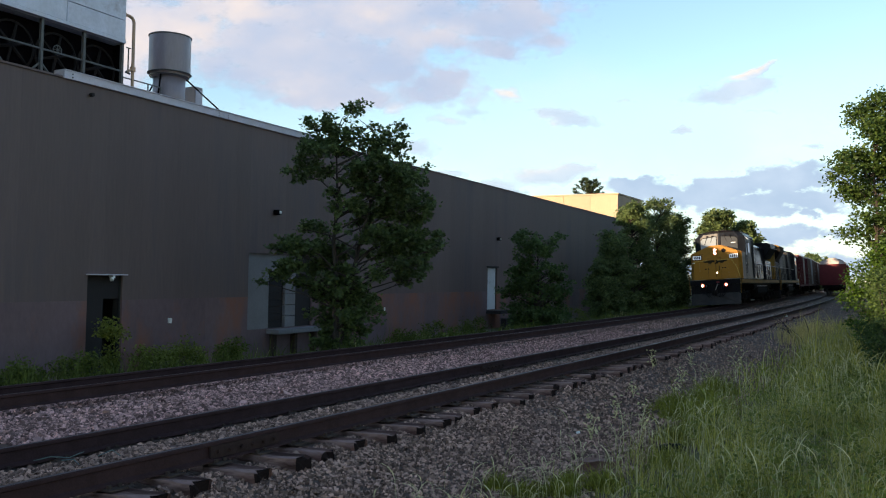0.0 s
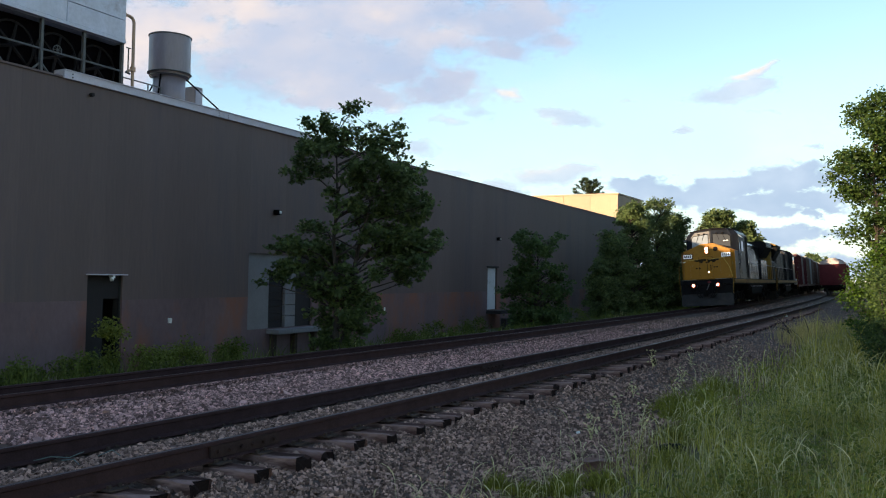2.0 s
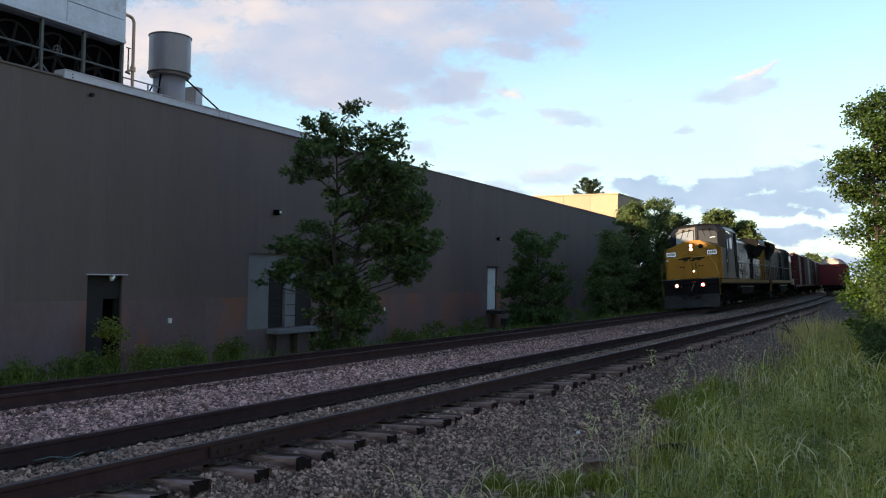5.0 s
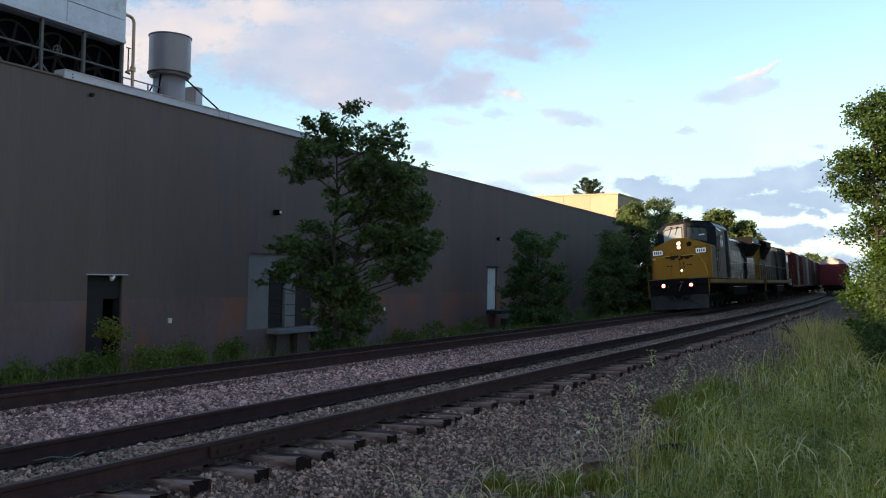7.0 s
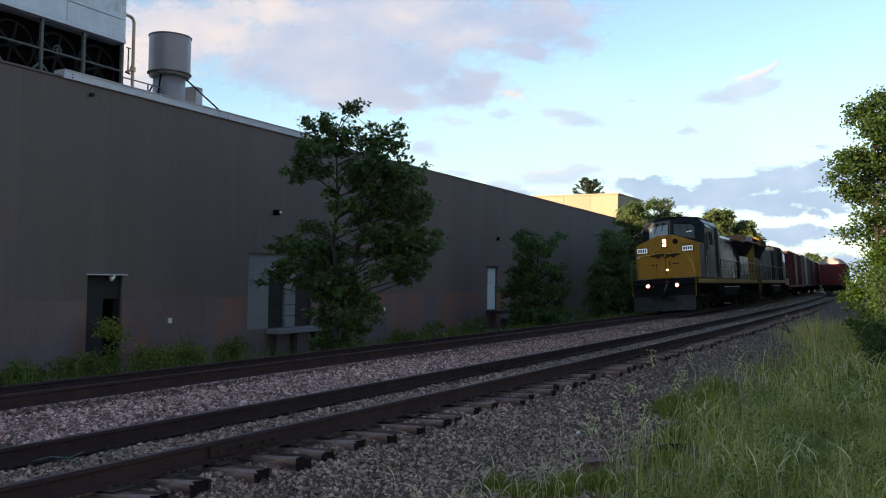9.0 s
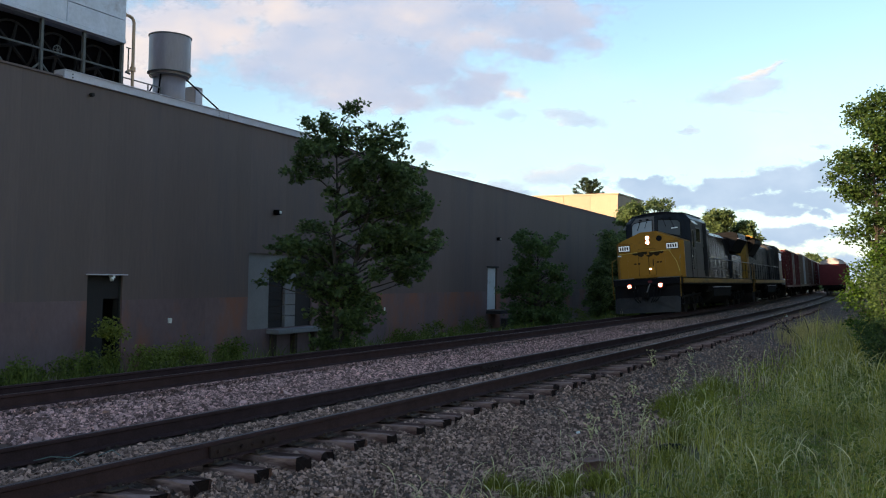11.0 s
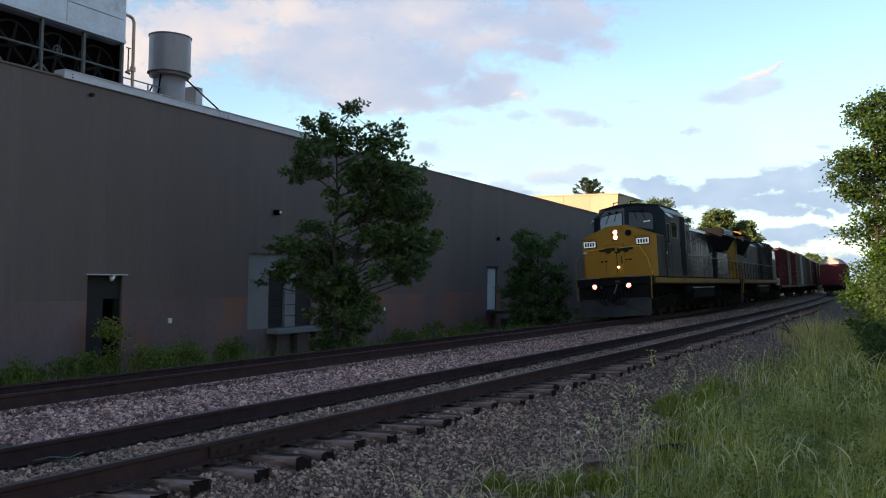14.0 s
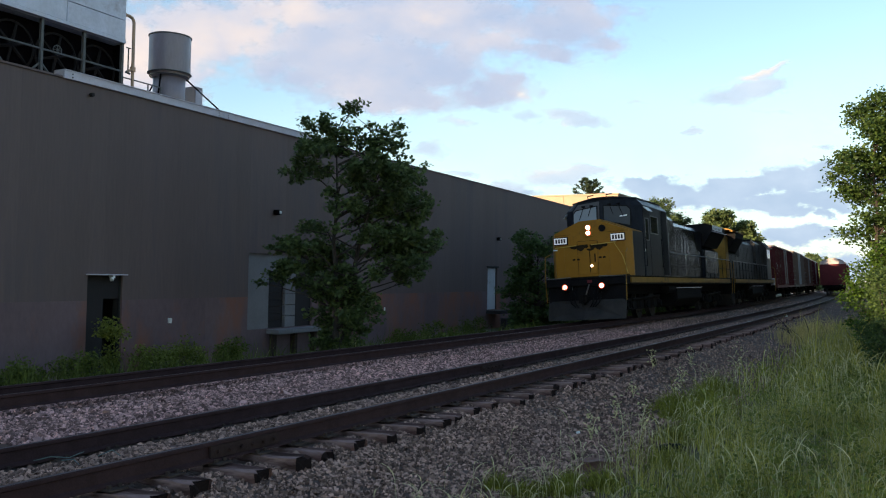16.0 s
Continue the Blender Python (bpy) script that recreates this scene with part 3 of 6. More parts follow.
MAPLE_FOOT = [(-.54, 2.08, .42, .26), (.05, 2.30, .5, .28), (.57, 1.93, .45, .28), (.95, 1.48, .42, .22), (.5, 1.40, .45, .22), (.13, 1.70, .45, .27), (-.39, 1.85, .30, .2),
              (-.17, 1.03, .45, .28), (.87, 1.85, .37, .2), (.28, 1.03, .3, .22), (1.17, 1.26, .22, .1), (.05, .60, .42, .3), (-.5, 1.4, .4, .22), (.6, .95, .4, .25), (-.25, .55, .4, .28), (.4, .5, .35, .28)]
tree("maple_tree", -14.0, 18.57, 7.0, crown(MAPLE_TOP, 4, 0.35) + crown(MAPLE_BODY, 3, 0.9) + crown(MAPLE_CORE, 8, 1.1) + crown(MAPLE_FOOT, 6, 0.6), 2250, 0.104, "leaf_maple", 5, trunk=0.10,
     label="young maple tree with an open ragged crown beside the wall", stems=2, spread=0.075, tuft=22, lobed=True,
     tops=[tuple(RIGHT * -.05)[:2] + (6.7,), tuple(RIGHT * 1.35)[:2] + (6.3,)])
tree("small_tree", -14.95, 34.9, 4.7, fill_crown(1.5, 0.3, 4.5, 90, 7, top=0.62, r0=0.38), 800, 0.15, "leaf_dark", 8, trunk=0.08,
     label="small bushy dark green tree against the wall", spread=0.09, tuft=26)
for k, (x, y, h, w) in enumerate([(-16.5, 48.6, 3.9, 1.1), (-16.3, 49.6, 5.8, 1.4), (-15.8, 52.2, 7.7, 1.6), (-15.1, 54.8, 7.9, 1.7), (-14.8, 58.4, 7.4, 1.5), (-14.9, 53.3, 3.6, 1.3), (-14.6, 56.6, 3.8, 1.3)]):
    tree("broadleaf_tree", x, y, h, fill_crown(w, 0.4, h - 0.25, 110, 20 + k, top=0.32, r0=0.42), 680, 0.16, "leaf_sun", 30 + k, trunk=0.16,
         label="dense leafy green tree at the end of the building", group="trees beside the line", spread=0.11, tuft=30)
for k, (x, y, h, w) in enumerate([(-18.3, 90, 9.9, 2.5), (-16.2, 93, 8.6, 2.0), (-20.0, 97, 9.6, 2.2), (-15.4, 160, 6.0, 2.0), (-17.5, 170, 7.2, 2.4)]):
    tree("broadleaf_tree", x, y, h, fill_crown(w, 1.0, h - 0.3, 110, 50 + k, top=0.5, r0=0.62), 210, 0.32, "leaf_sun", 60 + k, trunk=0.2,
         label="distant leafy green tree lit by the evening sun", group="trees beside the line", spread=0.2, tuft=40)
def pine_crown(z0, z1, wide, n, seed):
    """Needle tufts along limbs that sweep out and up from the stem."""
    r = random.Random(seed)
    out = []
    for i in range(n):
        f = i / (n - 1)
        a, reach, z = i * 2.4 + r.uniform(-.4, .4), wide * (1 - .72 * f) * r.uniform(.6, 1.1), z0 + (z1 - z0) * f
        for k in range(1, 6):
            g = k / 5
            q = .16 + .12 * g
            out.append((cos(a) * reach * g + r.uniform(-.15, .15), sin(a) * reach * g + r.uniform(-.15, .15), z + reach * .55 * g ** 1.6, q * 1.3, q * 1.3, q))
    return out


tree("pine_tree", -42.8, 119, 17.6, pine_crown(12.2, 17.0, 3.5, 26, 70), 520, 0.24, "needle", 71, trunk=0.2,
     label="tall dark pine rising behind the far building", spread=0.10, tuft=40)
VERGE = [(-.15, 6.3, .45, .35), (-.6, 6.0, .42, .33), (.4, 6.2, .5, .4), (1.0, 6.2, .5, .4), (-.35, 5.55, .45, .33), (.3, 5.5, .6, .5), (1.0, 5.4, .7, .5), (-1.05, 4.75, .42, .33),
         (-.5, 4.9, .5, .4), (.2, 4.8, .6, .45), (.9, 4.6, .7, .6), (1.7, 5.2, .8, .7), (1.7, 4.0, .8, .7), (-.85, 4.3, .42, .3), (-.2, 4.2, .55, .4), (.5, 4.0, .6, .5), (1.1, 3.7, .7, .5),
         (-.35, 3.6, .4, .3), (.2, 3.4, .5, .4), (-.3, 3.2, .4, .25), (.3, 2.9, .55, .4), (.9, 2.9, .7, .5), (.3, 2.3, .55, .45), (1.0, 2.2, .7, .5), (1.7, 2.8, .8, .7), (1.6, 1.6, .8, .7), (.8, 1.5, .6, .5)]
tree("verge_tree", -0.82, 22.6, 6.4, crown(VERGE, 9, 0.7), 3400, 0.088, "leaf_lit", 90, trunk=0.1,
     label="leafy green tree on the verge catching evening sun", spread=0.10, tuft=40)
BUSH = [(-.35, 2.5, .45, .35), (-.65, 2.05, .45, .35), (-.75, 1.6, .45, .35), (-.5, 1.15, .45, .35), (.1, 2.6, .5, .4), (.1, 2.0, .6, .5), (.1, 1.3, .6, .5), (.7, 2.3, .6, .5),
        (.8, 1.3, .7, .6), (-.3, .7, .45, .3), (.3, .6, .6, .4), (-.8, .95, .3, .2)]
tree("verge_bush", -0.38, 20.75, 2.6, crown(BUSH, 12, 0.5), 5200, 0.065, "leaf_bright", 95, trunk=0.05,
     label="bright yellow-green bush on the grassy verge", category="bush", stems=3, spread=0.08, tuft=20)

# added bush whose dark leaves stand for shade on the bright one's right
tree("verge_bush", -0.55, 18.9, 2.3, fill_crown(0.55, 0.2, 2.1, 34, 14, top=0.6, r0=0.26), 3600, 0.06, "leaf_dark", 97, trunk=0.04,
     label="added dark bush standing in for the bright bush's shaded side", category="bush", stems=2, spread=0.07, tuft=20)
# added trees out of view: the train's flank mirrors them instead of bright sky
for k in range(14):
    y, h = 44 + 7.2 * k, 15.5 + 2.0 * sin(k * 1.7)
    tree("unseen_verge_tree", 9.5 - 0.14 * k, y, h, fill_crown(3.5, 0.3, h - 0.4, 60, 150 + k, top=0.85, r0=1.5), 10, 2.1, "leaf_deep", 160 + k, trunk=0.2,
         label="unseen dark tree added to darken reflections in the train's flank", group="trees along the verge", spread=0.4)


# ---- grass of the verge ----
def blades(name, P, H, lean, width, material, seed, label, bend_top=0.5, segs=3):
    """Curved tapering grass blades rooted at P."""
    rng = np.random.default_rng(seed)
    n = len(P)
    a = rng.uniform(0, 2 * pi, n)
    d = np.stack([np.cos(a), np.sin(a), np.zeros(n)], 1)
    s = np.stack([-np.sin(a), np.cos(a), np.zeros(n)], 1)
    tw = rng.uniform(0, 2 * pi, n)
    s = np.stack([np.cos(tw), np.sin(tw), np.zeros(n)], 1)
    ln = lean * rng.uniform(0.2, 1.3, n)
    rows = []
    for k in range(segs + 1):
        f = k / segs
        c = P + np.array([0, 0, 1.0]) * (H * (f - bend_top * 0.45 * f ** 3 * ln / max(lean, 1e-6)))[:, None] + d * (H * ln * f ** 2.2)[:, None]
        w = width * (1 - f) ** 0.7 * (H / H.mean()) ** 0.5
        if k < segs:
            rows += [c - s * w[:, None], c + s * w[:, None]]
        else:
            rows += [c]
    V = np.stack(rows, 1)
    m = V.shape[1]
    F = []
    base = np.arange(n) * m
    quads = [np.stack([base + 2 * k, base + 2 * k + 1, base + 2 * k + 3, base + 2 * k + 2], 1) for k in range(segs - 1)]
    tri = np.stack([base + m - 3, base + m - 2, base + m - 1], 1)
    faces = np.concatenate(quads).tolist() + tri.tolist()
    return tagged(new(name, raw(name, V.reshape(-1, 3), faces, material)), label, "grass", kind="stuff")


def edge_l(y):
    """Where the grass begins, as distance from the near rail."""
    return 2.5 + 0.45 * math.exp(-((y - 11) / 4) ** 2) + 0.35 * noise.noise((y * 0.7, 2.0, 0)) + 0.25 * noise.noise((y * 2.1, 5.0, 0))


LITTER = ((-2.9, 8.45), (-2.46, 9.68))          # timber and rag, in thin grass


def verge_points(n, y0, y1, l1, seed, thick=1.0):
    rng = np.random.default_rng(seed)
    out = []
    while len(out) < n:
        y, l = rng.uniform(y0, y1), rng.uniform(0.9, l1)
        e = l - edge_l(y)
        if e < 0 and rng.uniform() > 0.05 * (1 + 8 * max(0.0, noise.noise((y * 1.4, l * 1.4, 9.0)))):
            continue
        if e < 1.2 and rng.uniform() > 0.14 + 0.5 * e:
            continue
        if noise.noise((y * 1.1, l * 1.1, seed)) < -0.25 * thick and rng.uniform() < 0.7:
            continue
        x = l - bend(y)[0]
        if hypot(x, y) < 2.2:
            continue
        if any(abs(x * b - y * a) / hypot(a, b) < 0.3 and -1.3 < (x * a + y * b) / hypot(a, b) - hypot(a, b) < 0.2 for a, b in LITTER) and rng.uniform() < 0.85:
            continue
        out.append((x, y, ground_z(x, y) - 0.01))
    return np.array(out)


def build_grass():
    rng = np.random.default_rng(3)

    def sward(name, n, y0, y1, l1, h, vary, lean, width, mname, seed, label, droop=0.8, thick=1.0, segs=4):
        P = verge_points(n, y0, y1, l1, seed, thick)
        tall = np.array([0.72 + 0.75 * noise.noise((p[0] * 0.55, p[1] * 0.55, 7.0)) + 0.55 * noise.noise((p[0] * 1.7, p[1] * 1.7, 2.0)) for p in P])
        blades(name, P, h * np.clip(tall, 0.28, 1.7) * rng.lognormal(0, vary, n), lean, width, mname, seed + 1, label, bend_top=droop, segs=segs)

    deep, mid, pale = "short dark green grass on the verge", "long arching green grass on the verge", "pale green flowering grass stems on the verge"
    sward("low_grass", 24000, 4.5, 15, 7.0, 0.17, 0.45, 0.9, 0.0042, "grass_deep", 1, deep)
    sward("low_grass", 14000, 15, 45, 8.5, 0.32, 0.4, 0.7, 0.010, "grass_deep", 3, deep)
    sward("verge_grass", 26000, 4.5, 15, 7.0, 0.34, 0.36, 0.62, 0.0026, "grass_blade", 5, mid, 0.6, 1.5)
    sward("verge_grass", 13000, 15, 42, 8.5, 0.55, 0.4, 0.5, 0.0072, "grass_blade", 7, mid, 0.6, 1.3)
    sward("flowering_grass", 7000, 5, 16, 6.5, 0.46, 0.34, 0.42, 0.0019, "grass_pale", 9, pale, 0.7, 1.8, 5)
    sward("flowering_grass", 2600, 16, 34, 8, 0.68, 0.3, 0.35, 0.0055, "grass_pale", 11, pale, 0.7, 1.5, 5)
    sward("dry_grass", 160, 5, 18, 6, 0.6, 0.25, 0.7, 0.0036, "grass_dry", 13, "pale dry grass stalks on the verge", 1.4, 1.8, 6)
    sward("dry_grass", 900, 26, 34, 4.2, 0.55, 0.25, 0.5, 0.009, "grass_dry", 15, "pale sunlit grass at the foot of the bush")
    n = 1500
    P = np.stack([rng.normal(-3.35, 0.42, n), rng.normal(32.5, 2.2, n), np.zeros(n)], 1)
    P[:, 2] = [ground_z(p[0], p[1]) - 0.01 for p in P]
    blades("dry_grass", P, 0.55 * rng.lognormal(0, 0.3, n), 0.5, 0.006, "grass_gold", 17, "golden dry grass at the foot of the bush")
    # weeds between the building and the far track
    n = 17000
    y = rng.uniform(6, 70, n)
    l = -5.9 - rng.gamma(2.0, 0.9, n)
    P = np.array([(a - bend(b)[0], b, ground_z(a - bend(b)[0], b) - 0.01) for a, b in zip(l, y)])
    hh = np.array([0.32 + 0.5 * noise.noise((p[0] * .5, p[1] * .35, 3)) for p in P])
    blades("trackside_weeds", P, np.clip(hh, .15, 1.2) * rng.lognormal(0, 0.3, n), 0.5, 0.007, "weed", 12, "rank green weeds below the building wall")


    n = 700
    y = rng.uniform(7, 48, n)
    l = rng.uniform(-6.5, -5.75, n)
    P = np.array([(a - bend(b)[0], b, ground_z(a - bend(b)[0], b) - 0.01) for a, b in zip(l, y)])
    hh = np.array([0.20 + 0.30 * max(0.0, noise.noise((p[1] * .8, 3.0, 1.0))) for p in P])
    blades("trackside_stalks", P, hh * rng.lognormal(0, 0.3, n), 0.4, 0.004, "grass_pale", 14, "thin pale grass stalks along the far rail")


build_grass()


def nodding_stems(n, y0, y1, l1, h, width, seed, material, label, edge=False):
    """Single tall stems that curl over at the top under a narrow seed head."""
    rng = np.random.default_rng(seed)
    P = verge_points(n, y0, y1, l1, seed, 2.0)
    if edge:
        for i in range(n):
            y = y0 + (y1 - y0) * rng.uniform() ** 1.5
            x = edge_l(y) + rng.normal(0.05, 0.38) - bend(y)[0]
            P[i] = (x, y, ground_z(x, y) - 0.01)
    H = h * rng.lognormal(0, 0.22, n)
    a = rng.uniform(0, 2 * pi, n)
    d = np.stack([np.cos(a), np.sin(a), np.zeros(n)], 1)
    tw = rng.uniform(0, 2 * pi, n)
    s = np.stack([np.cos(tw), np.sin(tw), np.zeros(n)], 1)
    curl, lean = rng.uniform(1.2, 2.7, n), rng.uniform(0.05, 0.3, n)
    rows = []
    m = 10
    for k in range(m):
        f = k / (m - 1)
        g = max(0.0, (f - .55) / .45)
        r = 0.34 * H / curl
        z = H * min(f, .55) * 1.2 + r * np.sin(g * curl)
        q = H * lean * f ** 1.5 + r * (1 - np.cos(g * curl))
        w = width * (0.55 if g == 0 else (0.6 + 1.5 * sin(pi * min(1, g * 1.02)))) * np.ones(n)
        c = P + d * q[:, None] + np.array([0, 0, 1.0]) * z[:, None]
        rows += [c - s * w[:, None], c + s * w[:, None]]
    V = np.stack(rows, 1)
    base = np.arange(n) * 2 * m
    F = np.concatenate([np.stack([base + 2 * k, base + 2 * k + 1, base + 2 * k + 3, base + 2 * k + 2], 1) for k in range(m - 1)])
    tagged(new("nodding_grass", raw("nodding_grass", V.reshape(-1, 3), F, material)), label, "grass", kind="stuff")


nodding_stems(520, 4.8, 14, 6.5, 0.52, 0.0026, 21, "grass_pale", "tall pale grass stems with nodding seed heads")
nodding_stems(260, 14, 24, 5.5, 0.6, 0.0045, 23, "grass_pale", "tall pale grass stems with nodding seed heads")
nodding_stems(420, 5.5, 17, 6.5, 0.36, 0.0026, 25, "grass_pale", "pale arching grass stems at the edge of the ballast", edge=True)


def verge_weeds():
    # broad-leaved weeds among the grass
    rng = np.random.default_rng(77)
    P = verge_points(520, 4.6, 24, 6.5, 41, 1.4)
    C = np.concatenate([p + np.stack([rng.normal(0, .11, 60), rng.normal(0, .11, 60), rng.uniform(.03, rng.uniform(.15, .42), 60)], 1) for p in P])
    V, F = leaf_cloud(rng, C, .048)
    tagged(new("verge_weeds", raw("verge_weeds", V, F, "weed_bright")), "broad-leaved green weeds among the verge grass", "weeds", kind="stuff")


verge_weeds()


def low_tufts():
    """Round tufts of short bright grass where the verge runs out into the ballast."""
    rng = np.random.default_rng(88)
    P, H = [], []
    for x, y, r, h in ((-3.48, 7.2, .13, .16), (-3.12, 7.05, .2, .16), (-2.85, 7.25, .2, .18), (-2.6, 7.7, .2, .18), (-2.95, 7.75, .14, .14), (-2.3, 9.0, .25, .2), (-2.62, 10.35, .22, .2),
                       (-2.5, 11.0, .3, .24), (-3.0, 12.2, .3, .24), (-3.3, 13.0, .3, .26), (-3.0, 13.6, .35, .28), (-2.7, 12.7, .35, .28), (-3.1, 15.2, .35, .3)):
        n = int(900 * r / .2)
        q = rng.normal(0, r * .55, (n, 2))
        for a, b in q:
            P.append((x + a, y + b, ground_z(x + a, y + b) - .01))
            H.append(h * (1.15 - min(.7, hypot(a, b) / (2 * r))))
    blades("low_grass", np.array(P), np.array(H) * rng.lognormal(0, .3, len(P)), 0.8, 0.0032, "grass_deep", 89, "low bright green grass tufts at the edge of the ballast", bend_top=0.6, segs=3)


low_tufts()


def shrub(x, y, h, w, n, seed, material="weed", leaf=0.075, label="low leafy green weed bush at the foot of the wall"):
    return tree("weed_bush", x, y, h, fill_crown(w, 0.15, h, n, seed, top=0.5, r0=0.24), 2600, leaf, material, seed, trunk=0.02, label=label,
                category="bush", group="bushes along the wall", stems=2, spread=0.08)


for k, (x, y, h, w) in enumerate([(-17.0, 13.7, 1.45, .22), (-16.2, 14.3, .8, .5), (-16.3, 15.3, .85, .55), (-15.7, 16.4, .7, .25), (-15.6, 11.6, .7, .5), (-15.6, 10.3, .6, .5),
                                  (-16.6, 28.7, .75, .9), (-16.6, 31.8, .8, .9), (-16.2, 25.6, .6, .6), (-16.9, 39.2, 1.0, 1.0), (-16.4, 43, 1.0, 1.0), (-15.2, 20.6, .7, .5)]):
    shrub(x, y, h, w, 16, 200 + k, "weed_bright" if k < 3 else "weed")


# ---- odd things on the ballast and in the grass ----
def build_litter():
    t = thing("rotten_tie", pose(-2.9, 8.45, ground_z(-2.9, 8.45) + .02, 3, 2, 62), "short rotten reddish-brown piece of tie in the grass", "timber")
    bm = bmesh.new()
    box(bm, -.22, .22, -.07, .07, -.03, .10)
    bmesh.ops.subdivide_edges(bm, edges=bm.edges[:], cuts=2)
    r = random.Random(5)
    for v in bm.verts:
        v.co += Vector((r.uniform(-.03, .03), r.uniform(-.015, .015), r.uniform(-.02, .015)))
    part("timber", bm, "brick_low", t)
    t = thing("crumpled_rag", pose(-2.46, 9.68, ground_z(-2.46, 9.68) + .05, 0, 0, 30), "crumpled black rag lying in the grass", "rag")
    bm = bmesh.new()
    bmesh.ops.create_icosphere(bm, subdivisions=3, radius=.13)
    for v in bm.verts:
        k = noise.noise(v.co * 14) * .35 + noise.noise(v.co * 31) * .2
        v.co = Vector((v.co.x * 1.25, v.co.y * .8, v.co.z * .5)) * (1 + k)
    part("cloth", bm, "loco_black", t, smooth=True)
    for x, y, s in ((-3.8, 10.24, .028), (-5.9, 45.2, .14)):
        t = thing("white_stone", pose(x, y, ground_z(x, y) + .02, 10, 20, 40), "single pale white stone on the ballast", "stone", "pale stones")
        bm = bmesh.new()
        bmesh.ops.create_icosphere(bm, subdivisions=2, radius=s)
        for v in bm.verts:
            v.co *= 1 + .35 * noise.noise(v.co * (0.09 / s) * 22)
        part("stone_body", bm, "white_paint", t)
    # leafy stalks standing in the ballast
    for k, (x, y, h) in enumerate(((-4.9, 17.6, .42), (-4.4, 18.9, .45), (-3.3, 18.3, .75), (-3.9, 16.0, .4), (-3.75, 11.6, .35), (-3.5, 9.9, .4), (-4.1, 13.6, .3), (-3.3, 13.2, .5), (-3.2, 11.0, .45))):
        r = random.Random(300 + k)
        t = thing("ballast_weed", pose(x, y, ground_z(x, y)), "thin pale green weed stalk growing in the ballast", "weed", "weeds in the ballast")
        bm = bmesh.new()
        for j in range(3):
            a = r.uniform(0, 6.28)
            pts = [Vector((cos(a) * h * .28 * f ** 2, sin(a) * h * .28 * f ** 2, h * (f - .25 * f ** 4) * (1 - .2 * j))) for f in (0, .25, .5, .75, 1)]
            tube(bm, pts, .0045, seg=4)
        part("stem", bm, "grass_pale", t)
        rng = np.random.default_rng(400 + k)
        C = np.stack([rng.normal(0, .04, 40), rng.normal(0, .04, 40), rng.uniform(.05, h, 40)], 1)
        V, F = leaf_cloud(rng, C, .05)
        ob = new("foliage", raw("foliage", V, F, "grass_pale"))
        ob.parent = t
    t = thing("plastic_strip", pose(-6.85, 5.05, ground_z(-6.85, 5.05) + .05), "torn teal plastic strip caught on the ballast", "plastic strip")
    for pts in ([(-.5, -.2, 0), (-.3, -.05, .06), (-.05, .1, .05), (.12, .22, .14)], [(.1, .5, .02), (.28, .62, .12), (.36, .72, .02)], [(-.1, .0, .02), (.1, .06, .05), (.3, .0, .01)]):
        bm = bmesh.new()
        tube(bm, [Vector(q) * .6 for q in pts], .005, seg=5)
        part("strip", bm, "teal_plastic", t)
    # bare twigs at the foot of the bush
    t = thing("dead_branch", pose(-3.3, 30.5, ground_z(-3.3, 30.5)), "bare brown dead branch leaning out of the grass", "branch")
    r = random.Random(8)
    for j in range(7):
        bm = bmesh.new()
        a = Vector((r.uniform(-.6, .6), r.uniform(-.4, .4), 0))
        b = a + Vector((r.uniform(-1.0, .2), r.uniform(-.3, .3), r.uniform(.4, 1.0)))
        m = a.lerp(b, .5) + Vector((0, 0, .12))
        rod(bm, a, m, .022, .016, seg=5)
        rod(bm, m, b, .016, .006, seg=5)
        part("twig", bm, "bark", t)


build_litter()

# ---- the long dark building ----
WALL_TURN, WALL_D = 2.8, 17.12
LOCAL = pose(0, 0, 0, 0, 0, WALL_TURN) @ pose(17.0 - WALL_D, 0, 0)          # building axes: y along the wall, its face at x = -17
GZ, TOP = -1.35, 6.10
OPENINGS = [(14.42, 15.51, GZ, 1.41), (20.42, 23.77, -0.25, 2.15), (38.77, 40.0, -0.17, 1.98)]


def wall_cells(y0, y1, z0, z1, step, first):
    """Rectangles of a wall in columns of that width, leaving out the openings."""
    cuts = [first + step * i for i in range(int((y1 - first) / step) + 1)]
    cuts = sorted({y0, y1, *[c for c in cuts if y0 < c < y1], *[v for o in OPENINGS for v in o[:2] if y0 < v < y1]})
    cells = []
    for a, b in zip(cuts, cuts[1:]):
        spans = [(z0, z1)]
        for o in OPENINGS:
            if o[0] < (a + b) / 2 < o[1]:
                spans = [p for s0, s1 in spans for p in ((s0, min(s1, o[2])), (max(s0, o[3]), s1)) if p[1] - p[0] > 0.02]
        cells += [(a, b, c, d) for c, d in spans]
    return cells


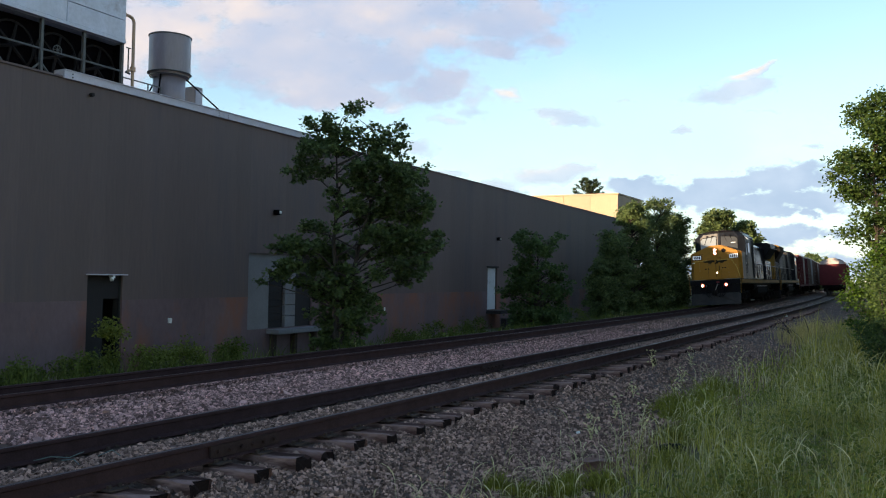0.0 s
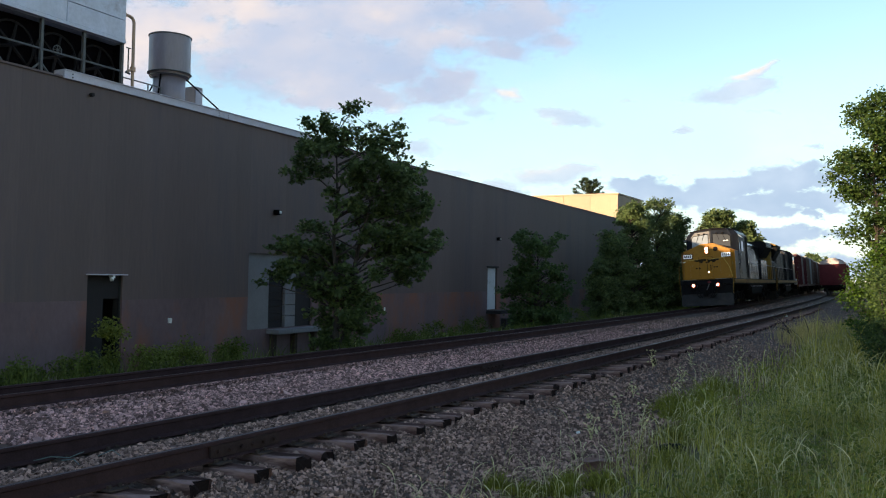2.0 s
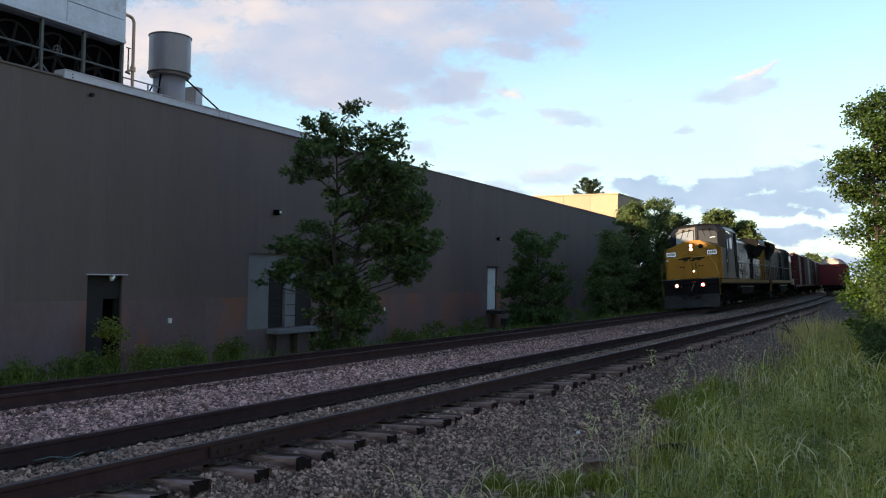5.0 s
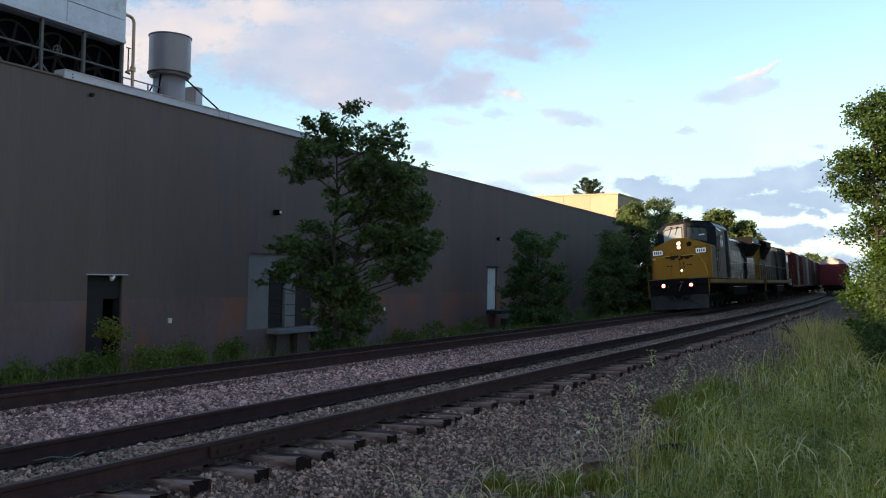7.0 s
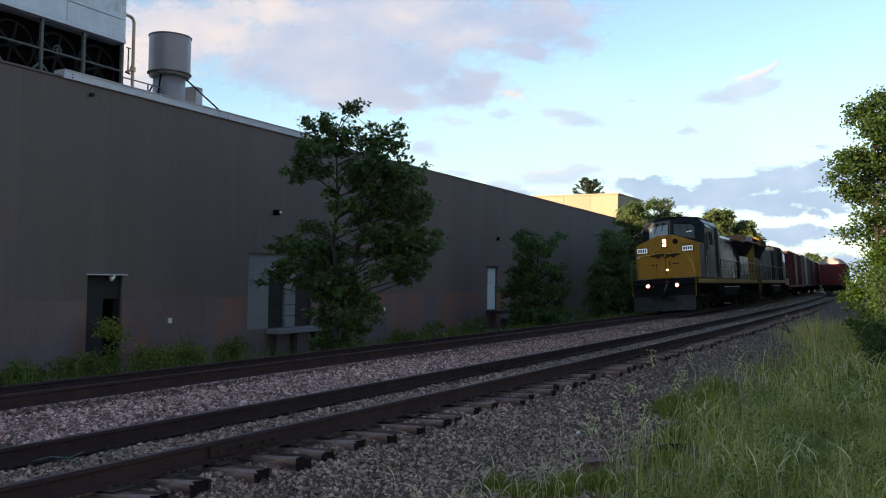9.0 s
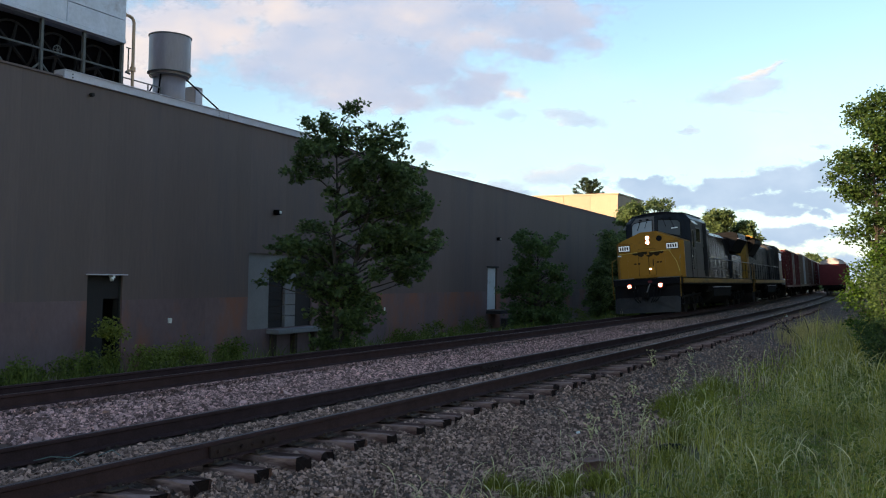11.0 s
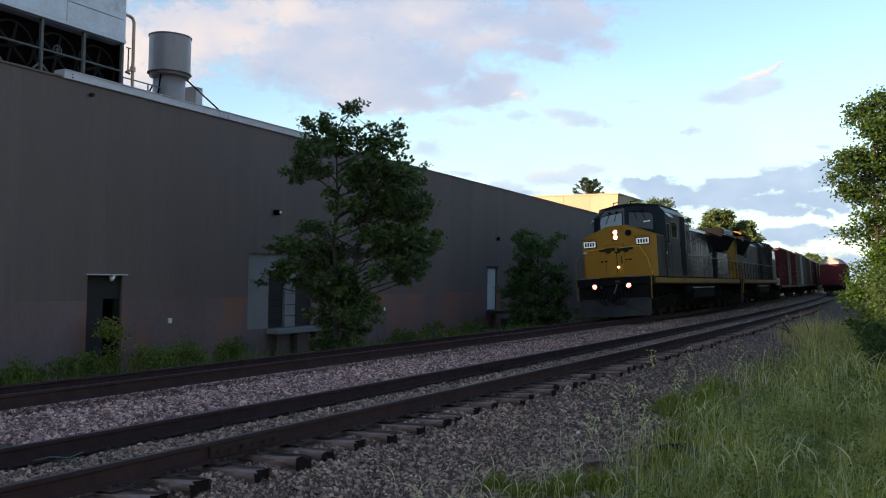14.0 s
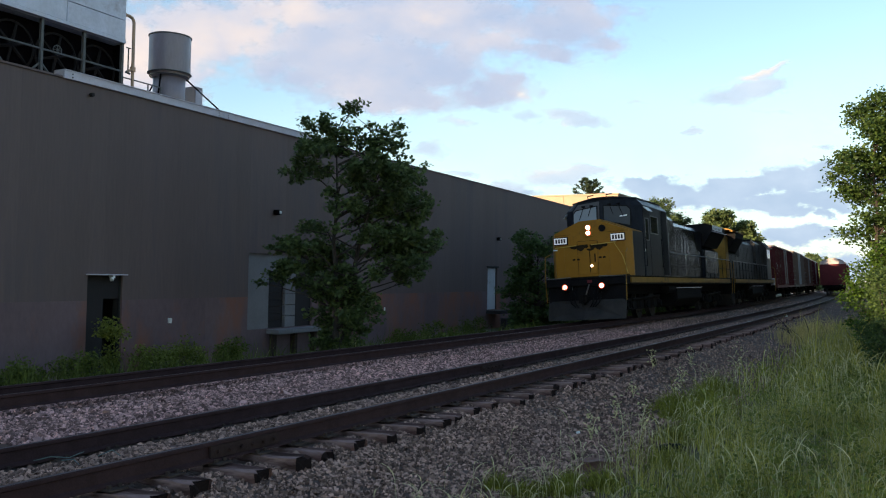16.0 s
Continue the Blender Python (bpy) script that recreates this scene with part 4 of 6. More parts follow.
def build_warehouse():
    w = thing("warehouse", LOCAL, "long dark grey windowless metal-clad industrial building", "building")
    bm = bmesh.new()
    for a, b, c, d in wall_cells(-40, 66.5, GZ, TOP, 200, -40):
        box(bm, -17.30, -17.06, a, b, c, d)
    part("wall", bm, "backing", w)
    for kind, z0, z1, m in (("wall_panel", 0.78, TOP, "siding"), ("wall_panel", GZ, 0.7797, "siding_low")):
        for a, b, c, d in wall_cells(-40, 66.5, z0, z1, 1.22, -40):
            bm = bmesh.new()
            g = 0.0003
            box(bm, -17.06, -17.0, a + g, b - g, c, d)
            me_ob = part(kind, bm, m, w)
    bm = bmesh.new()
    box(bm, -60, -17.31, -40, 66.5, 5.75, 6.0)
    part("roof", bm, "roofing", w)
    bm = bmesh.new()
    box(bm, -60, -17.31, 66.3, 66.5, GZ, 5.74)
    box(bm, -60, -17.31, -40, -39.8, GZ, 5.74)
    box(bm, -60.2, -60, -40, 66.5, GZ, 6.1)
    part("wall", bm, "siding", w)
    bm = bmesh.new()
    box(bm, -17.34, -16.96, -40, 13.5, TOP + .002, TOP + 0.05)
    box(bm, -17.34, -16.97, 24.9, 66.55, TOP + .002, TOP + 0.06)
    part("coping", bm, "siding", w, "dark metal coping")
    # pale flashing beam with bolt plates
    for a, b in ((13.52, 19.05), (19.06, 24.88)):
        bm = bmesh.new()
        box(bm, -17.3, -16.93, a, b, TOP + 0.003, TOP + 0.19)
        box(bm, -17.3, -16.90, a, b, TOP + 0.19, TOP + 0.215)
        part("flashing_beam", bm, "flashing", w, "pale grey metal edge beam", bevel=0.004)
    for a in (13.75, 18.85, 19.25):
        for z in (.05, .13):
            bm = bmesh.new()
            rod(bm, (-16.93, a, TOP + z), (-16.915, a, TOP + z), .018, seg=6)
            part("bolt", bm, "tower_steel", w)
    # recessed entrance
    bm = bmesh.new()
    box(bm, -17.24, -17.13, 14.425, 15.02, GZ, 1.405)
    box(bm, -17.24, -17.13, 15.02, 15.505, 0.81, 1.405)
    part("recess_wall", bm, "recess", w, "recess wall with its shade put into the dark colour")
    # near-black colour stands in for the shade within the passage
    bm = bmesh.new()
    box(bm, -18.1, -18.05, 14.9, 16.9, GZ, 0.95)
    box(bm, -18.05, -17.305, 16.2, 16.25, GZ, 0.95)
    box(bm, -17.29, -17.10, 15.47, 15.508, GZ, 0.805)
    part("dark_passage", bm, "dark_void", w)
    bm = bmesh.new()
    box(bm, -17.02, -16.85, 14.38, 15.56, 1.412, 1.44)
    part("canopy", bm, "flashing", w, "thin pale metal canopy strip", bevel=0.004)
    # small security camera under the canopy, gives no light
    bm = bmesh.new()
    box(bm, -17.0, -16.86, 15.08, 15.15, 1.34, 1.408)
    rod(bm, (-16.92, 15.12, 1.36), (-16.88, 15.05, 1.30), 0.035, 0.05, seg=10)
    part("entrance_lamp", bm, "white_paint", w)
    # loading dock
    bm = bmesh.new()
    box(bm, -17.28, -17.1, 20.42, 21.55, -0.25, 2.15)
    box(bm, -17.28, -17.1, 21.55, 22.95, 1.6, 2.15)
    part("dock_surround", bm, "door_grey", w, "faded light grey dock surround")
    # dock side and slats take the same colour with the shade in it
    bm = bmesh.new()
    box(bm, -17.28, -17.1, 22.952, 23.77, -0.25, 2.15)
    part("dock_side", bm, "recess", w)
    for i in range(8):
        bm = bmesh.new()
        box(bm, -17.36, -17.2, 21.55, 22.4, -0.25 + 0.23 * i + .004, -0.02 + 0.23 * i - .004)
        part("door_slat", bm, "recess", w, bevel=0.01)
    for i in range(5):
        bm = bmesh.new()
        box(bm, -17.2, -17.08, 22.4, 22.95, -0.25 + 0.37 * i + .004, 0.12 + 0.37 * i - .01)
        part("dock_post", bm, "door_grey", w, bevel=0.01)
    bm = bmesh.new()
    box(bm, -17.0, -16.5, 21.35, 23.95, -0.42, -0.27)
    part("dock_sill", bm, "door_grey", w, bevel=0.015)
    for a in (21.5, 22.6, 23.7):
        bm = bmesh.new()
        box(bm, -16.99, -16.8, a, a + 0.14, -1.35, -0.425)
        part("dock_support", bm, "iron", w)
    # pale door
    bm = bmesh.new()
    box(bm, -17.2, -17.08, 38.83, 39.94, -0.15, 1.95)
    part("side_door", bm, "door_white", w, "chipped white steel door", bevel=0.006)
    bm = bmesh.new()
    box(bm, -17.1, -16.96, 38.65, 40.1, 1.985, 2.06)
    part("door_lintel", bm, "dark_void", w)
    bm = bmesh.new()
    box(bm, -17.0, -16.2, 38.65, 40.1, -0.34, -0.18)
    box(bm, -16.2, -15.9, 38.65, 40.1, -1.2, -0.55)
    part("door_step", bm, "recess", w)
    # wall lamps, boxes, drain
    for a, z in ((21.67, 3.5), (39.93, 3.48)):
        bm = bmesh.new()
        box(bm, -17.0, -16.84, a - .12, a + .12, z - .08, z + .08)
        lamp = part("wall_lamp", bm, "tower_dark", w, bevel=0.02)
        bm = bmesh.new()
        box(bm, -16.838, -16.81, a + .0, a + .09, z - .05, z + .05)
        part("lens", bm, "white_paint", lamp, "pale lamp lens", bevel=0.008)
    bm = bmesh.new()
    box(bm, -17.0, -16.93, 17.11, 17.21, 0.11, 0.25)
    part("meter_box", bm, "white_paint", w, "small white box", bevel=0.008)
    bm = bmesh.new()
    box(bm, -17.0, -16.97, 28.63, 28.70, 0.1, 0.25)
    part("meter_box", bm, "white_paint", w, "small white box", bevel=0.006)
    bm = bmesh.new()
    rod(bm, (-17.0, 14.34, 5.86), (-16.9, 14.34, 5.86), .05, seg=10)
    part("drain_spout", bm, "dark_void", w)


build_warehouse()


# ---- roof plant ----
def build_tower():
    t = thing("cooling_tower", LOCAL @ pose(-17.55, 0, 5.98), "pale panelled rooftop cooling tower with an open dark fan bay", "cooling tower")
    # y0 lies far out of view: unseen length added to shade the maple's top
    x0, x1, y0, y1 = -4.6, 0.1, -7.2, 15.78
    # solid near-black box: the open bay's shade is put into its colour
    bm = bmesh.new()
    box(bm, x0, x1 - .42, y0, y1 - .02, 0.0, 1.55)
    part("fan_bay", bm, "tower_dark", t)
    for y in [y1 - .03 - 1.21 * i for i in range(19)]:
        bm = bmesh.new()
        box(bm, x1 - .14, x1 - .05, y - .035, y + .035, 0.02, 1.57)
        part("post", bm, "tower_steel", t, bevel=0.006)
    bm = bmesh.new()
    box(bm, x1 - .12, x1 - .07, y0, y1, 0.82, 0.86)
    part("brace", bm, "tower_steel", t)
    for k in range(18):
        y = y1 - .03 - 0.605 - 1.21 * k
        bm = bmesh.new()
        ring = [Vector((x1 - .34, y + .58 * cos(2 * pi * i / 24), .80 + .58 * sin(2 * pi * i / 24))) for i in range(25)]
        tube(bm, ring, 0.03, seg=5)
        for i in range(6):
            a = 2 * pi * i / 6 + .3
            rod(bm, (x1 - .34, y, .80), (x1 - .34, y + .55 * cos(a), .80 + .55 * sin(a)), .05, .03, seg=5)
        f = part("fan_wheel", bm, "fan_dark", t)
        if k == 1:
            bm = bmesh.new()
            hub = [Vector((x1 - .16, y - .1 + .12 * cos(2 * pi * i / 14), .93 + .12 * sin(2 * pi * i / 14))) for i in range(15)]
            tube(bm, hub, 0.013, seg=5)
            for i in range(4):
                a = pi * i / 4
                rod(bm, (x1 - .16, y - .1 - .12 * cos(a), .93 - .12 * sin(a)), (x1 - .16, y - .1 + .12 * cos(a), .93 + .12 * sin(a)), .008, seg=5)
            part("hub_guard", bm, "tower_steel", f)
        bm = bmesh.new()
        yy = y1 - .03 - 1.21 * k
        rod(bm, (x1 - .1, yy, .52), (x1 - .1, yy - .42, .1), .028, seg=5)
        rod(bm, (x1 - .1, yy, .52), (x1 - .1, yy + .42 if k else yy + .01, .1), .028, seg=5)
        part("brace", bm, "tower_steel", t)
    # panels above the bay
    for row, (z0, z1, step, first) in enumerate(((1.57, 1.66, 40, 40), (1.67, 2.17, 3.66, 1.83), (2.19, 2.9, 3.66, 3.66), (2.92, 3.7, 3.66, 1.83))):
        y, wide = y1, first
        while y > y0 + 0.1:
            a = max(y0, y - wide)
            bm = bmesh.new()
            box(bm, x1 - .1, x1 + (0.03 if row == 0 else 0), a + .008, y - .008, z0, z1)
            part("panel", bm, "tower_panel", t, bevel=0.006)
            y, wide = a, step
    bm = bmesh.new()
    box(bm, x0, x1 - .11, y0, y1 - .01, 1.56, 3.69)
    part("casing", bm, "tower_panel", t)
    for i in range(4):
        bm = bmesh.new()
        box(bm, x0 + 1.15 * i, x0 + 1.15 * (i + 1) - .02, y1 + .0, y1 + .05, 1.57, 3.7)
        part("panel", bm, "tower_panel", t)
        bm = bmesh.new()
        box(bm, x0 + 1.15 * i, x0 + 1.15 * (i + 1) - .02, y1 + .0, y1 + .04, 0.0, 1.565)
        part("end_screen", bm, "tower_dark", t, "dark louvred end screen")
    bm = bmesh.new()
    box(bm, x0 - .1, x1 + .04, y0, y1 + .08, 3.71, 3.78)
    part("cap", bm, "flashing", t)


build_tower()


def build_stack():
    t = thing("exhaust_stack", LOCAL @ pose(-18.6, 18.5, 6.0), "galvanised steel exhaust stack with a wider hood on the roof", "exhaust stack")
    seg = 40
    bm = bmesh.new()
    rod(bm, (0, 0, 0), (0, 0, 1.5), .468, seg=seg)
    part("lower_tube", bm, "galv", t, smooth=True)
    bm = bmesh.new()
    for z0, z1, a, b in ((1.45, 2.56, .605, .605),):
        rod(bm, (0, 0, z0), (0, 0, z1), a, b, seg=seg, caps=False)
        rod(bm, (0, 0, z1), (0, 0, z0), a - .02, b - .02, seg=seg, caps=False)
    part("hood", bm, "galv", t, smooth=True)
    for z, r in ((2.56, .612), (1.45, .622), (1.36, .56)):
        bm = bmesh.new()
        tube(bm, [Vector((r * cos(2 * pi * i / seg), r * sin(2 * pi * i / seg), z)) for i in range(seg + 1)], .022, seg=6)
        part("rim", bm, "tower_steel", t)
    bm = bmesh.new()
    rod(bm, (0, 0, 1.31), (0, 0, 1.46), .468, .605, seg=seg)
    part("collar", bm, "galv", t, smooth=True)
    for d, far in ((Vector((.45, .9, 0)), 2.35), (Vector((.3, -.95, 0)), .75), (Vector((-1, 0, 0)), 1.6)):
        bm = bmesh.new()
        d = d.normalized()
        rod(bm, d * .52 + Vector((0, 0, 1.36)), d * far, .024, seg=6)
        part("stay", bm, "tower_dark", t)
    c = thing("roof_cabinet", LOCAL @ pose(-18.6, 19.52, 6.0), "small grey sheet-metal cabinet on the roof", "cabinet")
    bm = bmesh.new()
    box(bm, -.22, .22, -.17, .17, 0, 1.25)
    part("body", bm, "galv", c, bevel=0.01)
    bm = bmesh.new()
    box(bm, .221, .235, -.14, .14, .06, 1.15)
    part("door", bm, "flashing", c)
    for z in (.35, .7):
        bm = bmesh.new()
        rod(bm, (.236, .08, z), (.25, .08, z), .018, seg=8)
        part("latch", bm, "tower_dark", c)


build_stack()


def build_roof_pipe():
    t = thing("roof_pipe", LOCAL @ pose(-17.5, 0, 6.0), "ochre vertical pipe with a bend and a valve", "pipe")
    bm = bmesh.new()
    pts = [Vector((0, 16.09, 0.0)), Vector((0, 16.09, 2.18))] + [Vector((0, 16.09 - .16 + .16 * cos(a), 2.18 + .16 * sin(a))) for a in (.4, .8, 1.2, 1.57)] + [Vector((0, 15.7, 2.35))]
    tube(bm, pts, .042, seg=10)
    part("pipe", bm, "pipe_yellow", t)
    bm = bmesh.new()
    rod(bm, (0, 16.09, .88), (0, 16.09, 1.0), .075, seg=10)
    rod(bm, (0, 16.06, .93), (0, 15.9, .84), .035, seg=8)
    part("valve", bm, "pipe_yellow", t)
    bm = bmesh.new()
    rod(bm, (0, 15.93, .84), (0, 15.93, 1.48), .018, seg=6)
    rod(bm, (0, 15.86, 1.48), (0, 16.0, 1.48), .015, seg=6)
    rod(bm, (0, 15.85, .82), (0, 16.0, .80), .03, seg=6)
    part("gauge_stem", bm, "tower_steel", t)
    r = thing("roof_railing", LOCAL @ pose(-17.5, 0, 6.0), "thin grey metal roof railing", "railing")
    for z in (.44, .66):
        bm = bmesh.new()
        rod(bm, (0, 15.75, z), (0, 17.1, z), .02, seg=6)
        part("rail", bm, "tower_steel", r)
    for y in (15.76, 16.64, 17.1):
        bm = bmesh.new()
        rod(bm, (0, y, 0), (0, y, .67), .02, seg=6)
        part("post", bm, "tower_steel", r)


build_roof_pipe()


def build_far_hall():
    h = thing("far_building", None, "large cream metal-clad hall lit by the low sun", "building")
    bm = bmesh.new()
    box(bm, -110, -27.7, 85.4, 94, -1.2, 10.3)
    part("wall", bm, "cream", h)
    for i in range(27):
        bm = bmesh.new()
        box(bm, -27.62 - 3.05 * (i + 1) + .03, -27.62 - 3.05 * i, 85.3, 85.38, -1.2, 10.34)
        part("wall_panel", bm, "cream", h)
    for i in range(2):
        bm = bmesh.new()
        box(bm, -27.68, -27.6, 85.4 + 4 * i, 85.4 + 4 * i + 3.97, -1.2, 10.34)
        part("wall_panel", bm, "cream", h)
    bm = bmesh.new()
    box(bm, -110, -27.5, 85.2, 94.2, 10.35, 10.5)
    part("coping", bm, "cream", h)


build_far_hall()


# ---- the train: y runs back from the front of each vehicle, x to its right as it is met, z from the rail ----
WHEEL_R = 0.52
ROLLING = []          # (wheelset, vehicle's place, offset along it)


def wheelset(parent, y, r=WHEEL_R):
    bm = bmesh.new()
    rod(bm, (-.85, 0, 0), (.85, 0, 0), .09, seg=8)
    for s in (-1, 1):
        rod(bm, (s * .69, 0, 0), (s * .83, 0, 0), r, seg=24)
        rod(bm, (s * .66, 0, 0), (s * .70, 0, 0), r + .028, seg=24)
        rod(bm, (s * .83, 0, 0), (s * .86, 0, 0), .16, seg=10)
        for k in range(6):
            a = k * pi / 3
            rod(bm, (s * .82, .3 * cos(a), .3 * sin(a)), (s * .845, .3 * cos(a), .3 * sin(a)), .05, seg=6)
    me = part("wheelset", bm, "steel_wheel", parent)
    me.location = (0, y, r)
    ROLLING.append((me, y, r))
    return me


def truck(parent, y, axles, base, big=True):
    """A bogie: side frames with springs and boxes, and its wheelsets."""
    span = base * (axles - 1)
    tf = None
    for s in (-1, 1):
        bm = bmesh.new()
        x = s * 1.02
        prism(bm, [(y - span / 2 - .45, .52), (y - span / 2 - .3, .80), (y + span / 2 + .3, .80), (y + span / 2 + .45, .52), (y + span / 2 + .2, .42), (y + span / 4, .36), (y - span / 4, .36), (y - span / 2 - .2, .42)],
              0, x - .07, x + .07)
        for k in range(axles):
            yy = y - span / 2 + base * k
            box(bm, x - .12, x + .14, yy - .17, yy + .17, .36, .70)
            if big:
                rod(bm, (x + s * .1, yy, .53), (x + s * .2, yy, .53), .13, seg=10)
        for k in range(axles - 1):
            yy = y - span / 2 + base * (k + .5)
            for d in (-.12, .12):
                rod(bm, (x + s * .06, yy + d, .42), (x + s * .06, yy + d, .78), .075, seg=8)
        if big:
            rod(bm, (x + s * .14, y - span / 2, .74), (x + s * .14, y + span / 2, .86), .05, seg=6)
        part("side_frame", bm, "truck_dirt", parent)
    bm = bmesh.new()
    box(bm, -.95, .95, y - .3, y + .3, .55, .95)
    part("bolster", bm, "truck_dirt", parent)
    for k in range(axles):
        wheelset(parent, y - span / 2 + base * k, WHEEL_R if big else 0.45)


def coupler(parent, y, s):
    bm = bmesh.new()
    box(bm, -.09, .09, min(y, y + s * .55), max(y, y + s * .55), .76, .94)
    prism(bm, [(-.16, y + s * .0), (.14, y + s * .02), (.17, y - s * .26), (.02, y - s * .2), (-.02, y - s * .1), (-.16, y - s * .12)], 2, .70, 1.0)
    part("coupler", bm, "truck_dirt", parent, bevel=0.01)


def loft(bm, rings):
    """Joins closed rings of equal length and caps both ends."""
    vs = [[bm.verts.new(p) for p in r] for r in rings]
    n = len(rings[0])
    bm.faces.new(vs[0][::-1])
    bm.faces.new(vs[-1])
    for a, b in zip(vs, vs[1:]):
        for i in range(n):
            bm.faces.new((a[i], a[(i + 1) % n], b[(i + 1) % n], b[i]))


def cab_ring(w, z, grow=0.0):
    """The cab's plan at a height: a shallow prow of two windshield faces, cut corners and straight sides."""
    back = .12 * max(0.0, z - 3.3) - grow
    half = [(.06, 2.42 + back), (w * .78, 2.59 + back), (w + grow, 2.90 + back), (w + grow, 6.7 + grow)]
    return [(x, y, z) for x, y in half] + [(-x, y, z) for x, y in half[::-1]]


def cab_front(x, z, proud):
    """A point on the windshield faces."""
    return Vector((x, 2.42 + max(0.0, abs(x) - .06) * .152 + .12 * (z - 3.3) - proud, z))


def number_board(parent, x, y, z, w=.56, h=.235):
    bm = bmesh.new()
    box(bm, x - w / 2 - .03, x + w / 2 + .03, y, y + .06, z - h / 2 - .03, z + h / 2 + .03)
    b = part("number_board", bm, "loco_black", parent, bevel=0.008)
    bm = bmesh.new()
    box(bm, x - w / 2, x + w / 2, y - .012, y - .002, z - h / 2, z + h / 2)
    part("panel", bm, "board_white", b, "white board with four dark bars")
    for k in range(4):
        c = x + (k - 1.5) * w * .215
        bm = bmesh.new()
        box(bm, c - w * .07, c + w * .07, y - .018, y - .013, z - h * .33, z + h * .33)
        part("bar", bm, "board_ink", b)


def handrail(parent, x, y0, y1, z0, material="hand_rail", n=10):
    """Walkway railing: posts and two rails, each a part."""
    for z, r, m in ((z0 + 1.02, .026, material), (z0 + .5, .013, "loco_black")):
        bm = bmesh.new()
        rod(bm, (x, y0, z), (x, y1, z), r, seg=6)
        part("railing", bm, m, parent)
    for k in range(n):
        y = y0 + (y1 - y0) * k / (n - 1)
        bm = bmesh.new()
        rod(bm, (x, y, z0 - .12), (x, y, z0 + 1.03), .018, seg=6)
        part("railing_post", bm, "loco_black", parent)


DECK = 1.62


def engine(first):
    """A six-axle diesel locomotive. first: wide yellow nose and lit lamps; otherwise the older unit with a narrow nose."""
    L = 21.5 if first else 20.6

    def Y(a, b):
        """A stretch along the unit; the second unit runs the other way round."""
        return (a, b) if first else (L - b, L - a)

    lab = "wide-nosed diesel locomotive, yellow front and dark blue sides, headlights lit" if first else "diesel locomotive running hood first, yellow end and grimy grey sides"
    t = thing("locomotive", label=lab, category="locomotive", group="locomotives of the train")
    # underframe with yellow sill
    bm = bmesh.new()
    prism(bm, [(-1.50, 1.30), (1.50, 1.30), (1.50, DECK - .26), (-1.50, DECK - .26)], 1, .95, L - .9)
    box(bm, -.9, .9, 1.0, L - 1.0, .95, 1.30)
    part("underframe", bm, "loco_black", t)
    bm = bmesh.new()
    box(bm, -1.52, 1.52, .95, L - .9, DECK - .257, DECK - .05)
    part("sill", bm, "loco_stripe", t, "dull yellow side sill")
    bm = bmesh.new()
    box(bm, -1.50, 1.50, .2, L - .2, DECK - .028, DECK)
    part("walkway", bm, "loco_black", t)
    # ends: platform, plow, coupler, steps
    for y, s in ((0.0, 1), (L, -1)):
        bm = bmesh.new()
        a, b = sorted((y + s * .22, y + s * .93))
        box(bm, -1.48, 1.48, a, b, DECK - .3, DECK - .03)
        part("end_platform", bm, "loco_black", t, bevel=0.02)
        bm = bmesh.new()
        ya, yb = y + s * .34, y + s * .40
        box(bm, -1.45, 1.45, min(ya, yb), max(ya, yb), .72, DECK - .31)
        part("pilot", bm, "loco_black", t)
        bm = bmesh.new()
        for sx in (-1, 1):
            vs = [Vector(p) for p in ((0, y + s * -.12, .10), (sx * 1.46, y + s * .18, .10), (sx * 1.46, y + s * .36, .80), (sx * .22, y + s * .16, .80), (0, y + s * .14, .62))]
            back = [v + Vector((0, s * .05, 0)) for v in vs]
            f, g = [bm.verts.new(v) for v in vs], [bm.verts.new(v) for v in back]
            bm.faces.new(f)
            bm.faces.new(g[::-1])
            for i in range(5):
                bm.faces.new((f[i], f[(i + 1) % 5], g[(i + 1) % 5], g[i]))
        part("snow_plow", bm, "plow", t, "dirty grey snow plow")
        coupler(t, y + s * .05, s)
        for sx in (-1, 1):
            for k in range(4):
                bm = bmesh.new()
                a, b = sorted((y + s * .40, y + s * .85))
                box(bm, sx * 1.46 - .12, sx * 1.46 + .04, a, b, .42 + .3 * k, .45 + .3 * k)
                part("step", bm, "loco_black", t)
            bm = bmesh.new()
            yy = y + s * .28
            tube(bm, [Vector((sx * 1.50, yy, .75)), Vector((sx * 1.53, yy, 1.7)), Vector((sx * 1.53, yy + s * .1, 2.45)), Vector((sx * 1.45, yy + s * .62, 2.6))], .018, seg=6)
            part("grab_rail", bm, "loco_stripe", t)
            bm = bmesh.new()
            tube(bm, [Vector((sx * 1.5, yy, 1.62)), Vector((sx * .55, yy - s * .02, 1.65)), Vector((sx * .5, yy, 1.2))], .016, seg=6)
            part("grab_rail", bm, "hand_rail", t)
        for k, x in enumerate((-.55, -.38, .36, .5, .64)):
            bm = bmesh.new()
            tube(bm, [Vector((x, y + s * .32, 1.2)), Vector((x, y + s * .12, 1.02)), Vector((x * .9, y + s * .05, .72)), Vector((x * .6, y + s * .08, .55))], .024, seg=6)
            part("air_hose", bm, "loco_black", t)
        bm = bmesh.new()
        rod(bm, (.0, y + s * .3, 1.0), (.18, y + s * .18, 1.36), .03, seg=6)
        part("uncoupling_lever", bm, "hand_rail", t)
